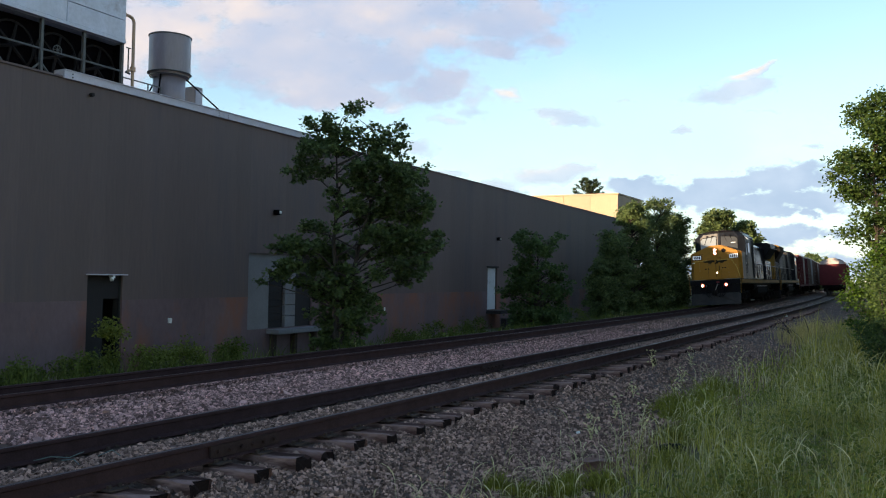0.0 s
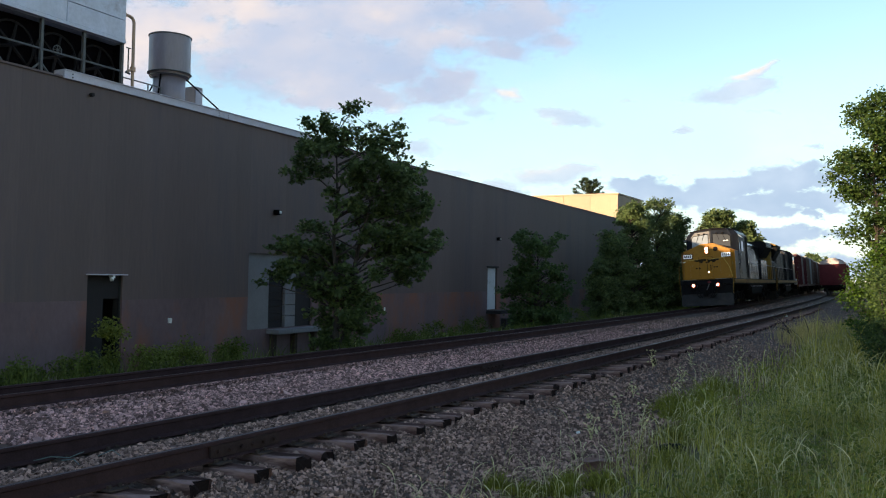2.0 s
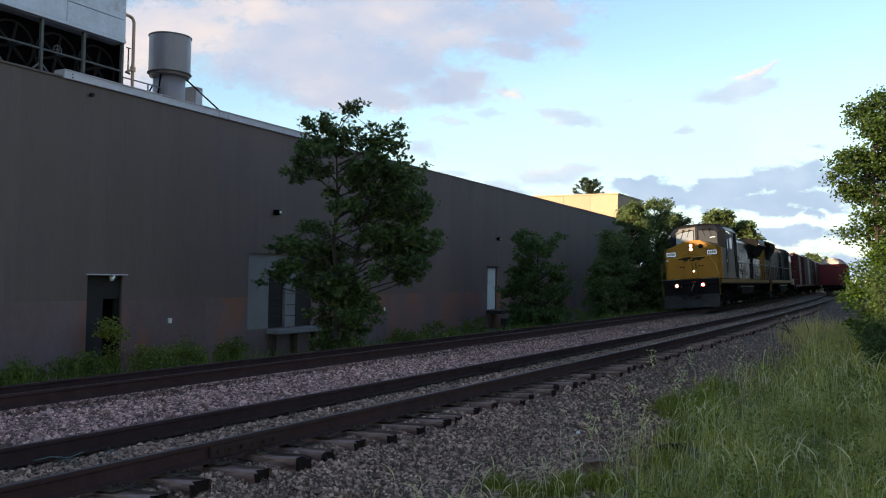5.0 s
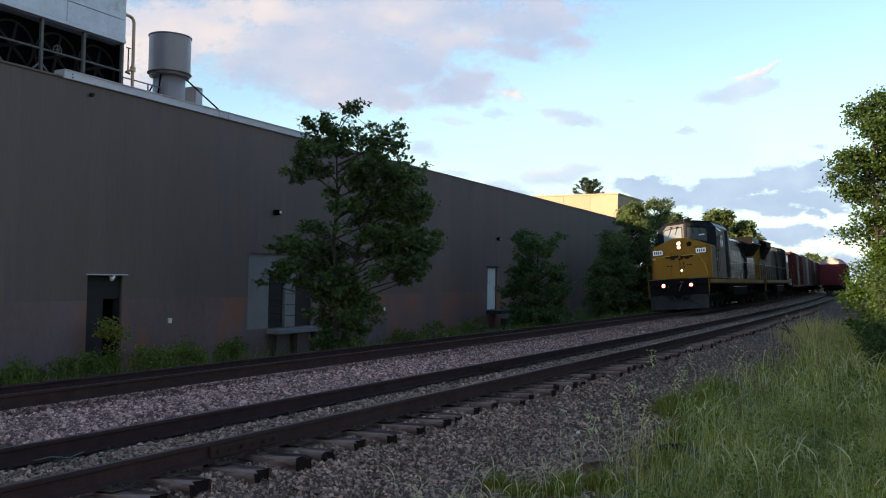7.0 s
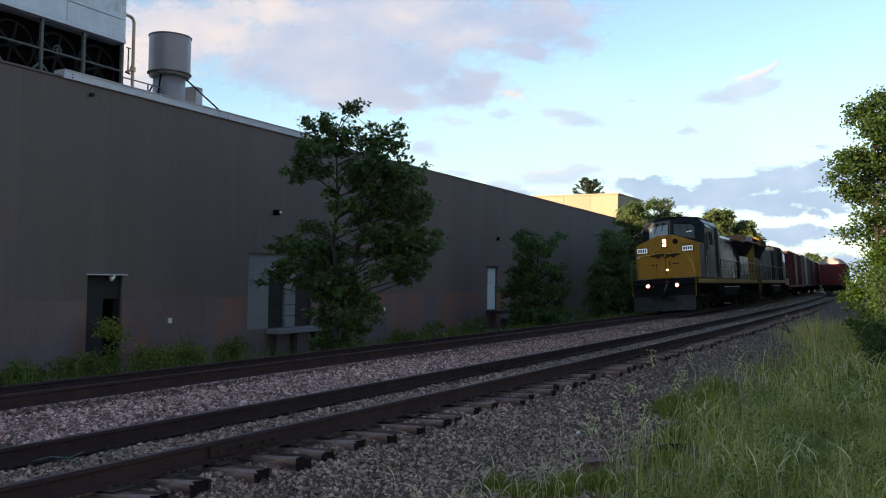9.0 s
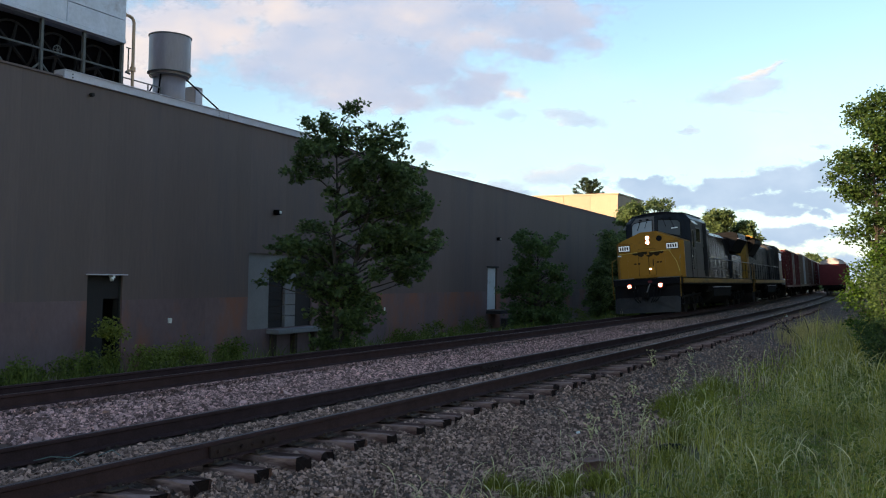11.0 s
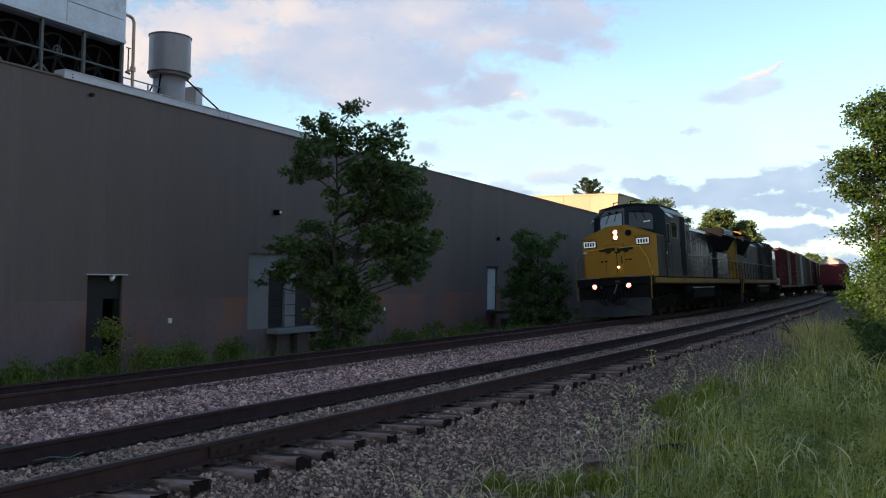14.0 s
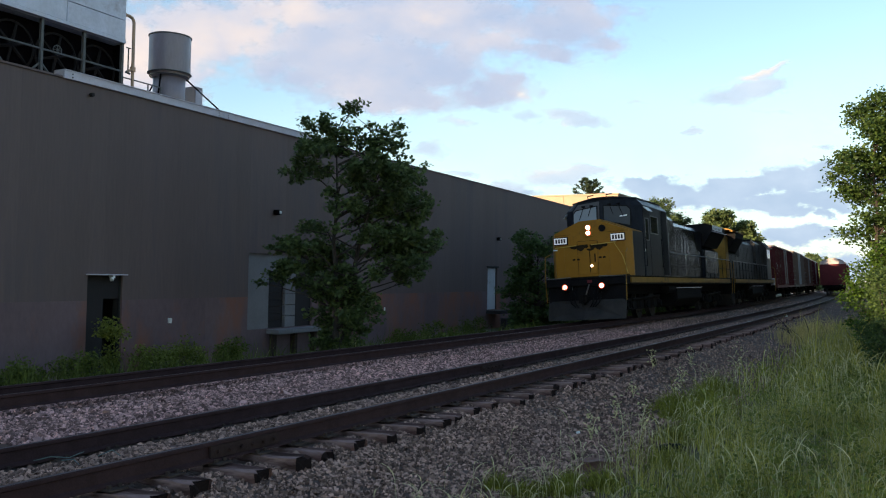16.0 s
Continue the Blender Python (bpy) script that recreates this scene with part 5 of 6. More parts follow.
    if first:
        for sx in (-1, 1):
            bm = bmesh.new()
            rod(bm, (sx * .69, .02, 1.30), (sx * .69, .30, 1.30), .115, seg=16)
            box(bm, sx * .69 - .15, sx * .69 + .15, .12, .3, 1.14, 1.34)
            d = part("ditch_light", bm, "loco_black", t)
            bm = bmesh.new()
            rod(bm, (sx * .69, 0.0, 1.30), (sx * .69, .018, 1.30), .066, seg=16)
            part("lens", bm, "lamp_ditch", d, "glowing warm white lens")
            bm = bmesh.new()
            rod(bm, (sx * .69, .008, 1.30), (sx * .69, .019, 1.30), .102, seg=16)
            part("reflector", bm, "lamp_rim", d, "reddish lit reflector ring")
    if first:
        # nose: blue flanks, yellow front plate with a raised middle
        def nose_ring(w, y):
            return [(x, y, z) for x, z in ((-w, DECK), (w, DECK), (w, 3.74 - (w - .36) * .4035), (.36, 3.74), (-.36, 3.74), (-w, 3.74 - (w - .36) * .4035))]

        bm = bmesh.new()
        loft(bm, [nose_ring(1.535, 1.38), nose_ring(1.535, 2.75)])
        part("nose", bm, "loco_blue", t, "dark blue nose flanks")
        bm = bmesh.new()
        loft(bm, [nose_ring(1.35, 1.0), nose_ring(1.545, 1.28), nose_ring(1.545, 1.376)])
        part("nose_front", bm, "loco_yellow", t, "yellow nose front with cut corners")
        bm = bmesh.new()
        prism(bm, [(-1.55, 3.27), (-.36, 3.75), (.36, 3.75), (1.55, 3.27), (1.55, 3.29), (.36, 3.78), (-.36, 3.78), (-1.55, 3.29)], 1, 1.3, 2.6)
        part("nose_top", bm, "loco_yellow", t)
        for x in (-.9, -.1, .62, 1.18):
            for z in (DECK + .18, 2.5):
                bm = bmesh.new()
                box(bm, x - .035, x + .035, .972, .998, z - .045, z + .045)
                part("hinge", bm, "loco_yellow", t)
        bm = bmesh.new()
        box(bm, -.46, .30, .968, .998, DECK + .14, 2.98)
        dr = part("nose_door", bm, "loco_yellow", t, "yellow nose door", bevel=0.01)
        bm = bmesh.new()
        box(bm, .18, .22, .945, .966, 2.2, 2.5)
        part("latch", bm, "loco_black", dr)
        for x0, x1 in ((-1.05, -.99), (.72, .75), (.30, .33)):
            bm = bmesh.new()
            box(bm, x0, x1, .985, .998, DECK + .1, 2.75)
            part("seam_strip", bm, "loco_yellow", t)
        # worn dark emblem shapes across the nose
        for x, z, w, h in ((-.60, 2.78, .17, .05), (-.36, 2.74, .16, .08), (-.14, 2.79, .10, .05), (.12, 2.76, .11, .07), (.36, 2.75, .16, .08), (.58, 2.80, .12, .05), (.02, 2.66, .14, .03)):
            h *= 1.5
            pts = [(x - w, z + h * .8), (x - w * .7, z - h * .5), (x + w * .2, z - h), (x + w, z - h * .3), (x + w * .8, z + h)]
            bm = bmesh.new()
            prism(bm, pts, 1, .957, .966)
            part("emblem_bar", bm, "soot", t, "dark worn emblem shape")
        for x0, x1, z0, z1 in ((-.475, -.462, DECK + .14, 2.98), (.302, .315, DECK + .14, 2.98), (-1.46, 1.46, DECK + .02, DECK + .05), (-.475, .315, 2.985, 2.997), (-1.46, -.7, 3.262, 3.27), (.7, 1.46, 3.262, 3.27)):
            bm = bmesh.new()
            box(bm, x0, x1, .985, .9985, z0, z1)
            part("seam", bm, "soot", t)
        bm = bmesh.new()
        box(bm, -.012, .012, .955, .967, DECK + .2, 2.66)
        part("seam", bm, "soot", t)
        for x, z in ((-.62, 2.32), (-.45, 2.32), (.40, 2.35), (.55, 2.35)):
            bm = bmesh.new()
            box(bm, x - .05, x + .05, .955, .966, z - .03, z + .03)
            part("vent_slot", bm, "loco_black", t)
        for z, x0, x1 in ((2.80, -1.32, -.5), (2.83, .1, 1.0)):
            bm = bmesh.new()
            tube(bm, [Vector((x0, 1.0, z)), Vector((x0, .9, z)), Vector((x1, .9, z + .04)), Vector((x1, 1.0, z + .04))], .016, seg=6)
            part("grab_rail", bm, "rail_yellow", t)
        bm = bmesh.new()
        tube(bm, [Vector((.95, .95, 2.85)), Vector((1.25, .93, 2.35)), Vector((1.42, .9, 1.72))], .016, seg=6)
        part("grab_rail", bm, "rail_yellow", t)
        # headlight pair and bell recess
        bm = bmesh.new()
        box(bm, -.15, .15, .93, 1.0, 3.12, 3.62)
        hl = part("headlight", bm, "loco_yellow", t, bevel=0.03)
        for z in (3.275, 3.475):
            bm = bmesh.new()
            rod(bm, (0, .918, z), (0, .928, z), .076, seg=16)
            part("lens", bm, "lamp_head", hl, "glowing warm white lens")
            bm = bmesh.new()
            rod(bm, (0, .922, z), (0, .929, z), .097, seg=16)
            part("reflector", bm, "lamp_rim", hl, "reddish lit reflector ring")
        bm = bmesh.new()
        rod(bm, (.52, .96, 3.42), (.52, 1.0, 3.42), .13, seg=16)
        part("round_port", bm, "loco_black", t)
        bm = bmesh.new()
        rod(bm, (.06, .93, 2.06), (.06, .966, 2.06), .04, seg=10)
        part("marker_lamp", bm, "lamp_small", t, "small lit marker lamp")
        bm = bmesh.new()
        box(bm, -1.42, -1.26, .965, .998, 2.70, 2.75)
        part("marker_plate", bm, "white_paint", t)
        for sx in (-1, 1):
            number_board(t, sx * 1.10, .93, 3.05, .50)
        # cab
        bm = bmesh.new()
        loft(bm, [cab_ring(1.53, DECK), cab_ring(1.53, 3.3), cab_ring(1.53, 4.34), cab_ring(1.26, 4.64), cab_ring(.6, 4.74)])
        part("cab", bm, "loco_blue", t, "dark blue-grey cab")
        bm = bmesh.new()
        loft(bm, [cab_ring(1.29, 4.64, .02), cab_ring(1.27, 4.67, .02), cab_ring(.61, 4.77, .02)])
        part("cab_roof", bm, "loco_black", t)
        # thin paler sheet on the left face only: its reflection painted as colour
        bm = bmesh.new()
        pts = [(-.04, 3.80), (-.04, 4.60), (-.95, 4.55), (-1.16, 4.30), (-1.18, 3.50)]
        loft(bm, [[cab_front(x, z, d) for x, z in pts] for d in (-.01, .012)])
        part("front_panel", bm, "cab_sheen", t, "left cab front face with reflected light put into its paler grey")
        # left pane paler than the right: its reflection is put into the colour
        for side, mname in ((-1, "window_pale"), (1, "window_grey")):
            bm = bmesh.new()
            pts = [(side * .13, 3.82), (side * 1.15, 3.56), (side * 1.15, 4.20), (side * 1.02, 4.33), (side * .13, 4.42)]
            loft(bm, [[cab_front(x, z, d) for x, z in pts] for d in (.014, .03)])
            wf = part("windshield", bm, mname, t, "flat windshield pane")
            bm = bmesh.new()
            tube(bm, [cab_front(x, z, .032) for x, z in pts + pts[:1]], .020, seg=4)
            part("gasket", bm, "loco_black", wf)
            bm = bmesh.new()
            rod(bm, cab_front(side * .70, 4.40, .05), cab_front(side * .88, 3.95, .05), .013, seg=5)
            rod(bm, cab_front(side * .36, 4.45, .05), cab_front(side * .50, 4.05, .05), .013, seg=5)
            part("wiper", bm, "loco_black", wf)
            for x in (.36, .70):
                bm = bmesh.new()
                c = cab_front(side * x, 4.44, .05)
                box(bm, c.x - .06, c.x + .06, c.y - .04, c.y + .03, c.z - .03, c.z + .04)
                part("wiper_motor", bm, "loco_black", wf)
        bm = bmesh.new()
        loft(bm, [[cab_front(x, z, d) for x, z in ((.74, 3.93), (1.02, 3.95), (1.02, 4.0), (.74, 3.98))] for d in (.032, .036)])
        part("sticker", bm, "white_paint", t)
        bm = bmesh.new()
        box(bm, .1, .28, .20, .222, 1.42, 1.52)
        part("marker_plate", bm, "car_red", t, "small red plate")
        for sx in (-1, 1):
            for y0, y1, z0, z1 in ((3.15, 3.65, 3.0, 3.85), (3.95, 5.05, 3.3, 3.98)):
                bm = bmesh.new()
                a, b = sorted((sx * 1.521, sx * 1.535))
                box(bm, a, b, y0, y1, z0, z1)
                sw = part("side_window", bm, "window_dark", t)
                bm = bmesh.new()
                tube(bm, [Vector((sx * 1.54, y, z)) for y, z in ((y0, z0), (y1, z0), (y1, z1), (y0, z1), (y0, z0))], .022, seg=4)
                part("window_frame", bm, "hand_rail", sw, "grey metal window frame")
            bm = bmesh.new()
            prism(bm, [(sx * 1.535, 4.27), (sx * 1.70, 4.10), (sx * 1.71, 4.125), (sx * 1.545, 4.295)][::sx], 1, 3.05, 3.75)
            part("sunshade", bm, "white_paint", t, "pale window sunshade")
            bm = bmesh.new()
            a, b = sorted((sx * 1.521, sx * 1.54))
            box(bm, a, b, 5.75, 6.55, DECK + .05, 4.3)
            part("cab_door", bm, "loco_black", t)
            for y in (3.0, 5.4, 6.66):
                bm = bmesh.new()
                tube(bm, [Vector((sx * 1.535, y, 2.0)), Vector((sx * 1.585, y, 2.0)), Vector((sx * 1.585, y, 3.1)), Vector((sx * 1.535, y, 3.1))], .014, seg=5)
                part("grab_rail", bm, "loco_black", t)
            for y in (2.95, 3.82, 5.62):
                bm = bmesh.new()
                a, b = sorted((sx * 1.531, sx * 1.536))
                box(bm, a, b, y, y + .022, DECK + .02, 4.3)
                part("seam", bm, "loco_black", t)
            bm = bmesh.new()
            a, b = sorted((sx * 1.521, sx * 1.55))
            box(bm, a, b, 2.96, 3.04, 2.55, 2.65)
            part("marker_plate", bm, "white_paint", t)
        bm = bmesh.new()
        box(bm, -.35, .35, 3.6, 4.4, 4.773, 4.85)
        part("roof_unit", bm, "loco_grey", t, bevel=0.03)
        for x in (-.6, .15):
            bm = bmesh.new()
            tube(bm, [Vector((x, 2.95, 4.74)), Vector((x, 2.9, 4.88)), Vector((x + .25, 2.9, 4.90))], .02, seg=6)
            part("antenna", bm, "loco_black", t)
        hood0 = 6.75
    else:
        bm = bmesh.new()
        prism(bm, [(-.85, DECK), (.85, DECK), (.85, 2.75), (.6, 2.95), (-.6, 2.95), (-.85, 2.75)], 1, *Y(1.05, 2.4))
        part("nose", bm, "loco_yellow", t, bevel=0.03)
        sec = [(-1.5, DECK), (1.5, DECK), (1.5, 3.95), (1.15, 4.40), (.5, 4.58), (-.5, 4.58), (-1.15, 4.40), (-1.5, 3.95)]
        bm = bmesh.new()
        prism(bm, sec, 1, *Y(2.4, 4.6))
        part("cab", bm, "loco_grey", t, "grimy grey cab", bevel=0.02)
        bm = bmesh.new()
        prism(bm, sec, 1, *Y(2.34, 2.396))
        part("cab_front", bm, "loco_yellow", t, "dull yellow cab front")
        for x0, x1, z0, z1 in ((-1.3, -.72, 3.2, 3.85), (-.6, -.1, 3.4, 3.95), (.1, .6, 3.4, 3.95), (.72, 1.3, 3.2, 3.85)):
            bm = bmesh.new()
            box(bm, x0, x1, *Y(2.315, 2.336), z0, z1)
            part("windshield", bm, "window_dark", t)
        for sx in (-1, 1):
            for y0, y1 in ((2.7, 3.3), (3.4, 4.3)):
                bm = bmesh.new()
                a, b = sorted((sx * 1.501, sx * 1.515))
                box(bm, a, b, *Y(y0, y1), 3.2, 3.85)
                part("side_window", bm, "window_dark", t)
            bm = bmesh.new()
            a, b = sorted((sx * 1.49, sx * 1.75))
            box(bm, a, b, *Y(2.9, 4.4), 3.92, 3.97)
            part("sunshade", bm, "white_paint", t)
        bm = bmesh.new()
        prism(bm, [(-1.54, 3.97), (-1.16, 4.43), (-.5, 4.61), (.5, 4.61), (1.16, 4.43), (1.54, 3.97), (1.54, 4.0), (1.16, 4.46), (.5, 4.64), (-.5, 4.64), (-1.16, 4.46), (-1.54, 4.0)], 1, *Y(2.3, 4.7))
        part("cab_roof", bm, "loco_black", t)
        for sx in (-1, 1):
            bm = bmesh.new()
            a, b = sorted((sx * 1.3, sx * 1.5))
            box(bm, a, b, L - 1.5, L - .5, DECK - .45, DECK + .1)
            part("step_guard", bm, "flashing", t, "pale step guard")
        hood0 = 4.65
    # hood in sections, doors (slightly warped), wings, stacks
    warp = random.Random(17)
    grey = "hood_streaked" if first else "loco_grey"
    sect = [(hood0, hood0 + 2.8, 1.12, 4.42, grey), (hood0 + 2.82, L - 5.2, .92, 4.25, grey), (L - 5.18, L - 1.3, 1.02, 3.3, "loco_blue")]
    if not first:
        sect[2:] = [(L - 5.18, L - 2.02, 1.02, 3.3, "loco_grey"), (L - 2.0, L - 1.0, 1.03, 4.36, "loco_stripe")]
    for a, b, w, z, mname in sect:
        bm = bmesh.new()
        prism(bm, [(-w, DECK), (w, DECK), (w, z - .22), (w - .25, z), (-w + .25, z), (-w, z - .22)], 1, *Y(a, b))
        part("hood", bm, mname, t, bevel=0.015)
        k = 0
        y = a + .12
        while y < b - .5:
            for sx in (-1, 1):
                bm = bmesh.new()
                p, q = sorted((sx * w, sx * (w + .022)))
                box(bm, p, q, *Y(y, y + .56), DECK + .12, z - .45)
                mid = sum(Y(y, y + .56)) / 2
                bmesh.ops.rotate(bm, verts=bm.verts[:], cent=(sx * (w + .01), mid, 0), matrix=Matrix.Rotation(radians(warp.uniform(-1.5, 1.5)), 3, "Z"))
                part("hood_door", bm, mname, t)
            y += .62
            k += 1
    # radiator in black: the shadow on fascia and underside is put into its colour
    bm = bmesh.new()
    w0, w1 = 1.02, 1.5
    prism(bm, [(-w0, 3.31), (w0, 3.31), (w1, 4.06), (w1, 4.38), (1.2, 4.5), (-1.2, 4.5), (-w1, 4.38), (-w1, 4.06)], 1, *Y(L - 5.1, L - (1.35 if first else 2.02)))
    part("radiator", bm, "loco_black", t, "dark flared radiator section", bevel=0.02)
    for sx in (-1, 1):
        bm = bmesh.new()
        a, b = sorted((sx * (1.501 if first else 1.30), sx * 1.56))
        box(bm, a, b, *Y(L - 5.15, L - 1.3), *((4.04, 4.075) if first else (4.40, 4.44)))
        part("radiator_edge", bm, "flashing" if first else "loco_stripe", t, "thin radiator edge strip")
    if not first:
        bm = bmesh.new()
        prism(bm, [(-1.52, 4.395), (-1.2, 4.52), (1.2, 4.52), (1.52, 4.395), (1.52, 4.46), (1.22, 4.60), (-1.22, 4.60), (-1.52, 4.46)], 1, *Y(L - 5.2, L - .9))
        part("radiator_cap", bm, "loco_stripe", t, "yellow top of the radiator")
    for sx in ((-1, 1) if first else ()):
        bm = bmesh.new()
        a, b = sorted((sx * 1.501, sx * 1.52))
        box(bm, a, b, L - 4.9, L - 2.3, 4.13, 4.40)
        pl = part("side_sign", bm, "white_paint", t, "white sign panel with dark bars")
        for k in range(5):
            bm = bmesh.new()
            a, b = sorted((sx * 1.521, sx * 1.526))
            box(bm, a, b, L - 4.7 + .4 * k, L - 4.55 + .4 * k, 4.18, 4.28)
            part("bar", bm, "hand_rail", pl)
    for sx in (-1, 1):
        for k in range(6):
            bm = bmesh.new()
            a, b = sorted((sx * (w0 + .01 + .0), sx * (w0 + .03)))
            box(bm, a, b, *Y(L - 4.9 + .5 * k, L - 4.5 + .5 * k), 1.9, 3.1)
            part("hood_louvre", bm, "hood_streaked" if first else "loco_grey", t)
        handrail(t, sx * 1.47, *Y(hood0 + .4, L - .4), DECK, n=13)
        # sloped dark intake under the wing
        bm = bmesh.new()
        a, b = sorted((sx * .93, sx * .96))
        prism(bm, [(y if first else L - y, z) for y, z in ((L - 6.9, 4.0), (L - 5.15, 4.0), (L - 5.35, 3.05), (L - 6.45, 3.05))], 0, a, b)
        part("air_intake", bm, "loco_black", t)
    bm = bmesh.new()
    box(bm, -.35, .35, *Y(L - 9.3, L - 8.3), 4.25, 4.5)
    part("exhaust", bm, "loco_black", t, bevel=0.03)
    bm = bmesh.new()
    box(bm, -.75, .75, *Y(hood0 + .6, hood0 + 2.3), 4.43, 4.56)
    part("brake_grid", bm, "loco_black", t, bevel=0.02)
    # fuel tank and air tanks
    bm = bmesh.new()
    prism(bm, [(-1.42, 1.12), (1.42, 1.12), (1.42, .66), (1.05, .34), (-1.05, .34), (-1.42, .66)], 1, 8.2, 13.2)
    part("fuel_tank", bm, "truck_dirt", t, "grimy black fuel tank", bevel=0.02)
    # a pale strip along each top edge of the tank
    for sx in (-1, 1):
        bm = bmesh.new()
        a, b = sorted((sx * 1.38, sx * 1.46))
        box(bm, a, b, 8.2, 13.2, 1.125, 1.16)
        part("tank_ledge", bm, "flashing", t, "pale strip along the top edge of the fuel tank")
    for sx in (-1, 1):
        bm = bmesh.new()
        rod(bm, (sx * 1.2, 6.9, 1.1), (sx * 1.2, 8.1, 1.1), .2, seg=12)
        part("air_tank", bm, "truck_dirt", t)
    truck(t, 4.1, 3, 2.0)
    truck(t, L - 4.1, 3, 2.0)
    return t, L


def boxcar(mname, label, doors="same", tall=4.55, length=16.8, side_label=""):
    t = thing("boxcar", label=label, category="boxcar", group="freight cars of the train")
    L, w = length, 1.5
    bm = bmesh.new()
    box(bm, -w, w, .55, L - .55, 1.12, tall - .25)
    part("body", bm, mname, t)
    bm = bmesh.new()
    prism(bm, [(-w - .05, tall - .27), (w + .05, tall - .27), (w + .05, tall - .2), (0, tall), (-w - .05, tall - .2)], 1, .5, L - .5)
    part("roof", bm, "car_roof", t)
    for k in range(12):
        bm = bmesh.new()
        y = .9 + (L - 1.8) * k / 11
        prism(bm, [(-w - .04, tall - .19), (0, tall + .01), (w + .04, tall - .19), (w + .04, tall - .15), (0, tall + .05), (-w - .04, tall - .15)], 1, y, y + .07)
        part("roof_rib", bm, "car_roof", t)
    for sx in (-1, 1):
        k = 0
        y = .6
        while y < L - .6:
            if not (L / 2 - 1.7 < y < L / 2 + 1.6):
                bm = bmesh.new()
                a, b = sorted((sx * w, sx * (w + .06)))
                box(bm, a, b, y, y + .09, 1.14, tall - .28)
                part("side_post", bm, mname, t)
            y += .82
        for d in (0, 1):
            bm = bmesh.new()
            a, b = sorted((sx * (w + .005), sx * (w + .085)))
            box(bm, a, b, L / 2 - 1.55 + 1.56 * d, L / 2 - .02 + 1.56 * d, 1.2, tall - .35)
            dr = part("door", bm, mname if doors == "same" else doors, t, bevel=0.01)
            bm = bmesh.new()
            a, b = sorted((sx * (w + .09), sx * (w + .13)))
            box(bm, a, b, L / 2 - .9 + 1.56 * d, L / 2 - .84 + 1.56 * d, 1.25, tall - .4)
            part("lock_rod", bm, "car_roof", dr)
        bm = bmesh.new()
        a, b = sorted((sx * (w - .02), sx * (w + .06)))
        box(bm, a, b, .5, L - .5, .95, 1.15)
        part("side_sill", bm, mname, t)
        for y0 in (.62, L - 1.0):
            for k in range(6):
                bm = bmesh.new()
                a, b = sorted((sx * (w + .06), sx * (w + .10)))
                box(bm, a, b, y0, y0 + .38, .8 + .42 * k, .83 + .42 * k)
                part("ladder_rung", bm, "car_white", t)
        for j in range(3):
            bm = bmesh.new()
            a, b = sorted((sx * (w + .001), sx * (w + .008)))
            box(bm, a, b, 2.0 + 1.0 * j, 2.7 + 1.0 * j, 2.6 - .5 * (j % 2), 2.9 - .5 * (j % 2))
            part("marking_bar", bm, "car_white", t, "pale painted marking bar")
    for y, s in ((.55, -1), (L - .55, 1)):
        for k in range(7):
            bm = bmesh.new()
            a, b = sorted((y, y + s * .05))
            z = 1.3 + (tall - 1.9) * k / 6
            box(bm, -w + .06, w - .06, a, b, z, z + .14)
            part("end_rib", bm, mname, t)
        for x in (w - .52, w - .14):
            bm = bmesh.new()
            a, b = sorted((y + s * .05, y + s * .11))
            box(bm, x, x + .035, a, b, 1.2, tall - .4)
            part("ladder_stile", bm, mname, t)
        for k in range(7):
            bm = bmesh.new()
            a, b = sorted((y + s * .07, y + s * .09))
            box(bm, w - .484, w - .141, a, b, 1.4 + .4 * k, 1.43 + .4 * k)
            part("ladder_rung", bm, mname, t)
        coupler(t, y - (.5 if s > 0 else -.5) + s * .95, -s)
    bm = bmesh.new()
    box(bm, -.3, .3, .5, L - .5, .8, 1.1)
    part("centre_sill", bm, "truck_dirt", t)
    truck(t, 2.4, 2, 1.75, big=False)
    truck(t, L - 2.4, 2, 1.75, big=False)
    return t, L


TRAIN = []


def couple(made):
    """Adds a vehicle behind the last one, and takes over its rolling wheels."""
    t, L = made
    back = TRAIN[-1][1] + TRAIN[-1][2] + 0.12 if TRAIN else 0.0
    TRAIN.append((t, back, L, ROLLING[:]))
    ROLLING.clear()


couple(engine(True))
couple(engine(False))
couple(boxcar("car_maroon", "maroon steel boxcar with ribbed sides and pale markings"))
couple(boxcar("car_tan", "grimy tan boxcar with a pale door", doors="car_white", tall=4.7))
couple(boxcar("car_brown", "faded brown boxcar with ribbed sides", tall=4.6))
couple(boxcar("car_maroon", "maroon steel boxcar with ribbed sides and pale markings", tall=4.6))


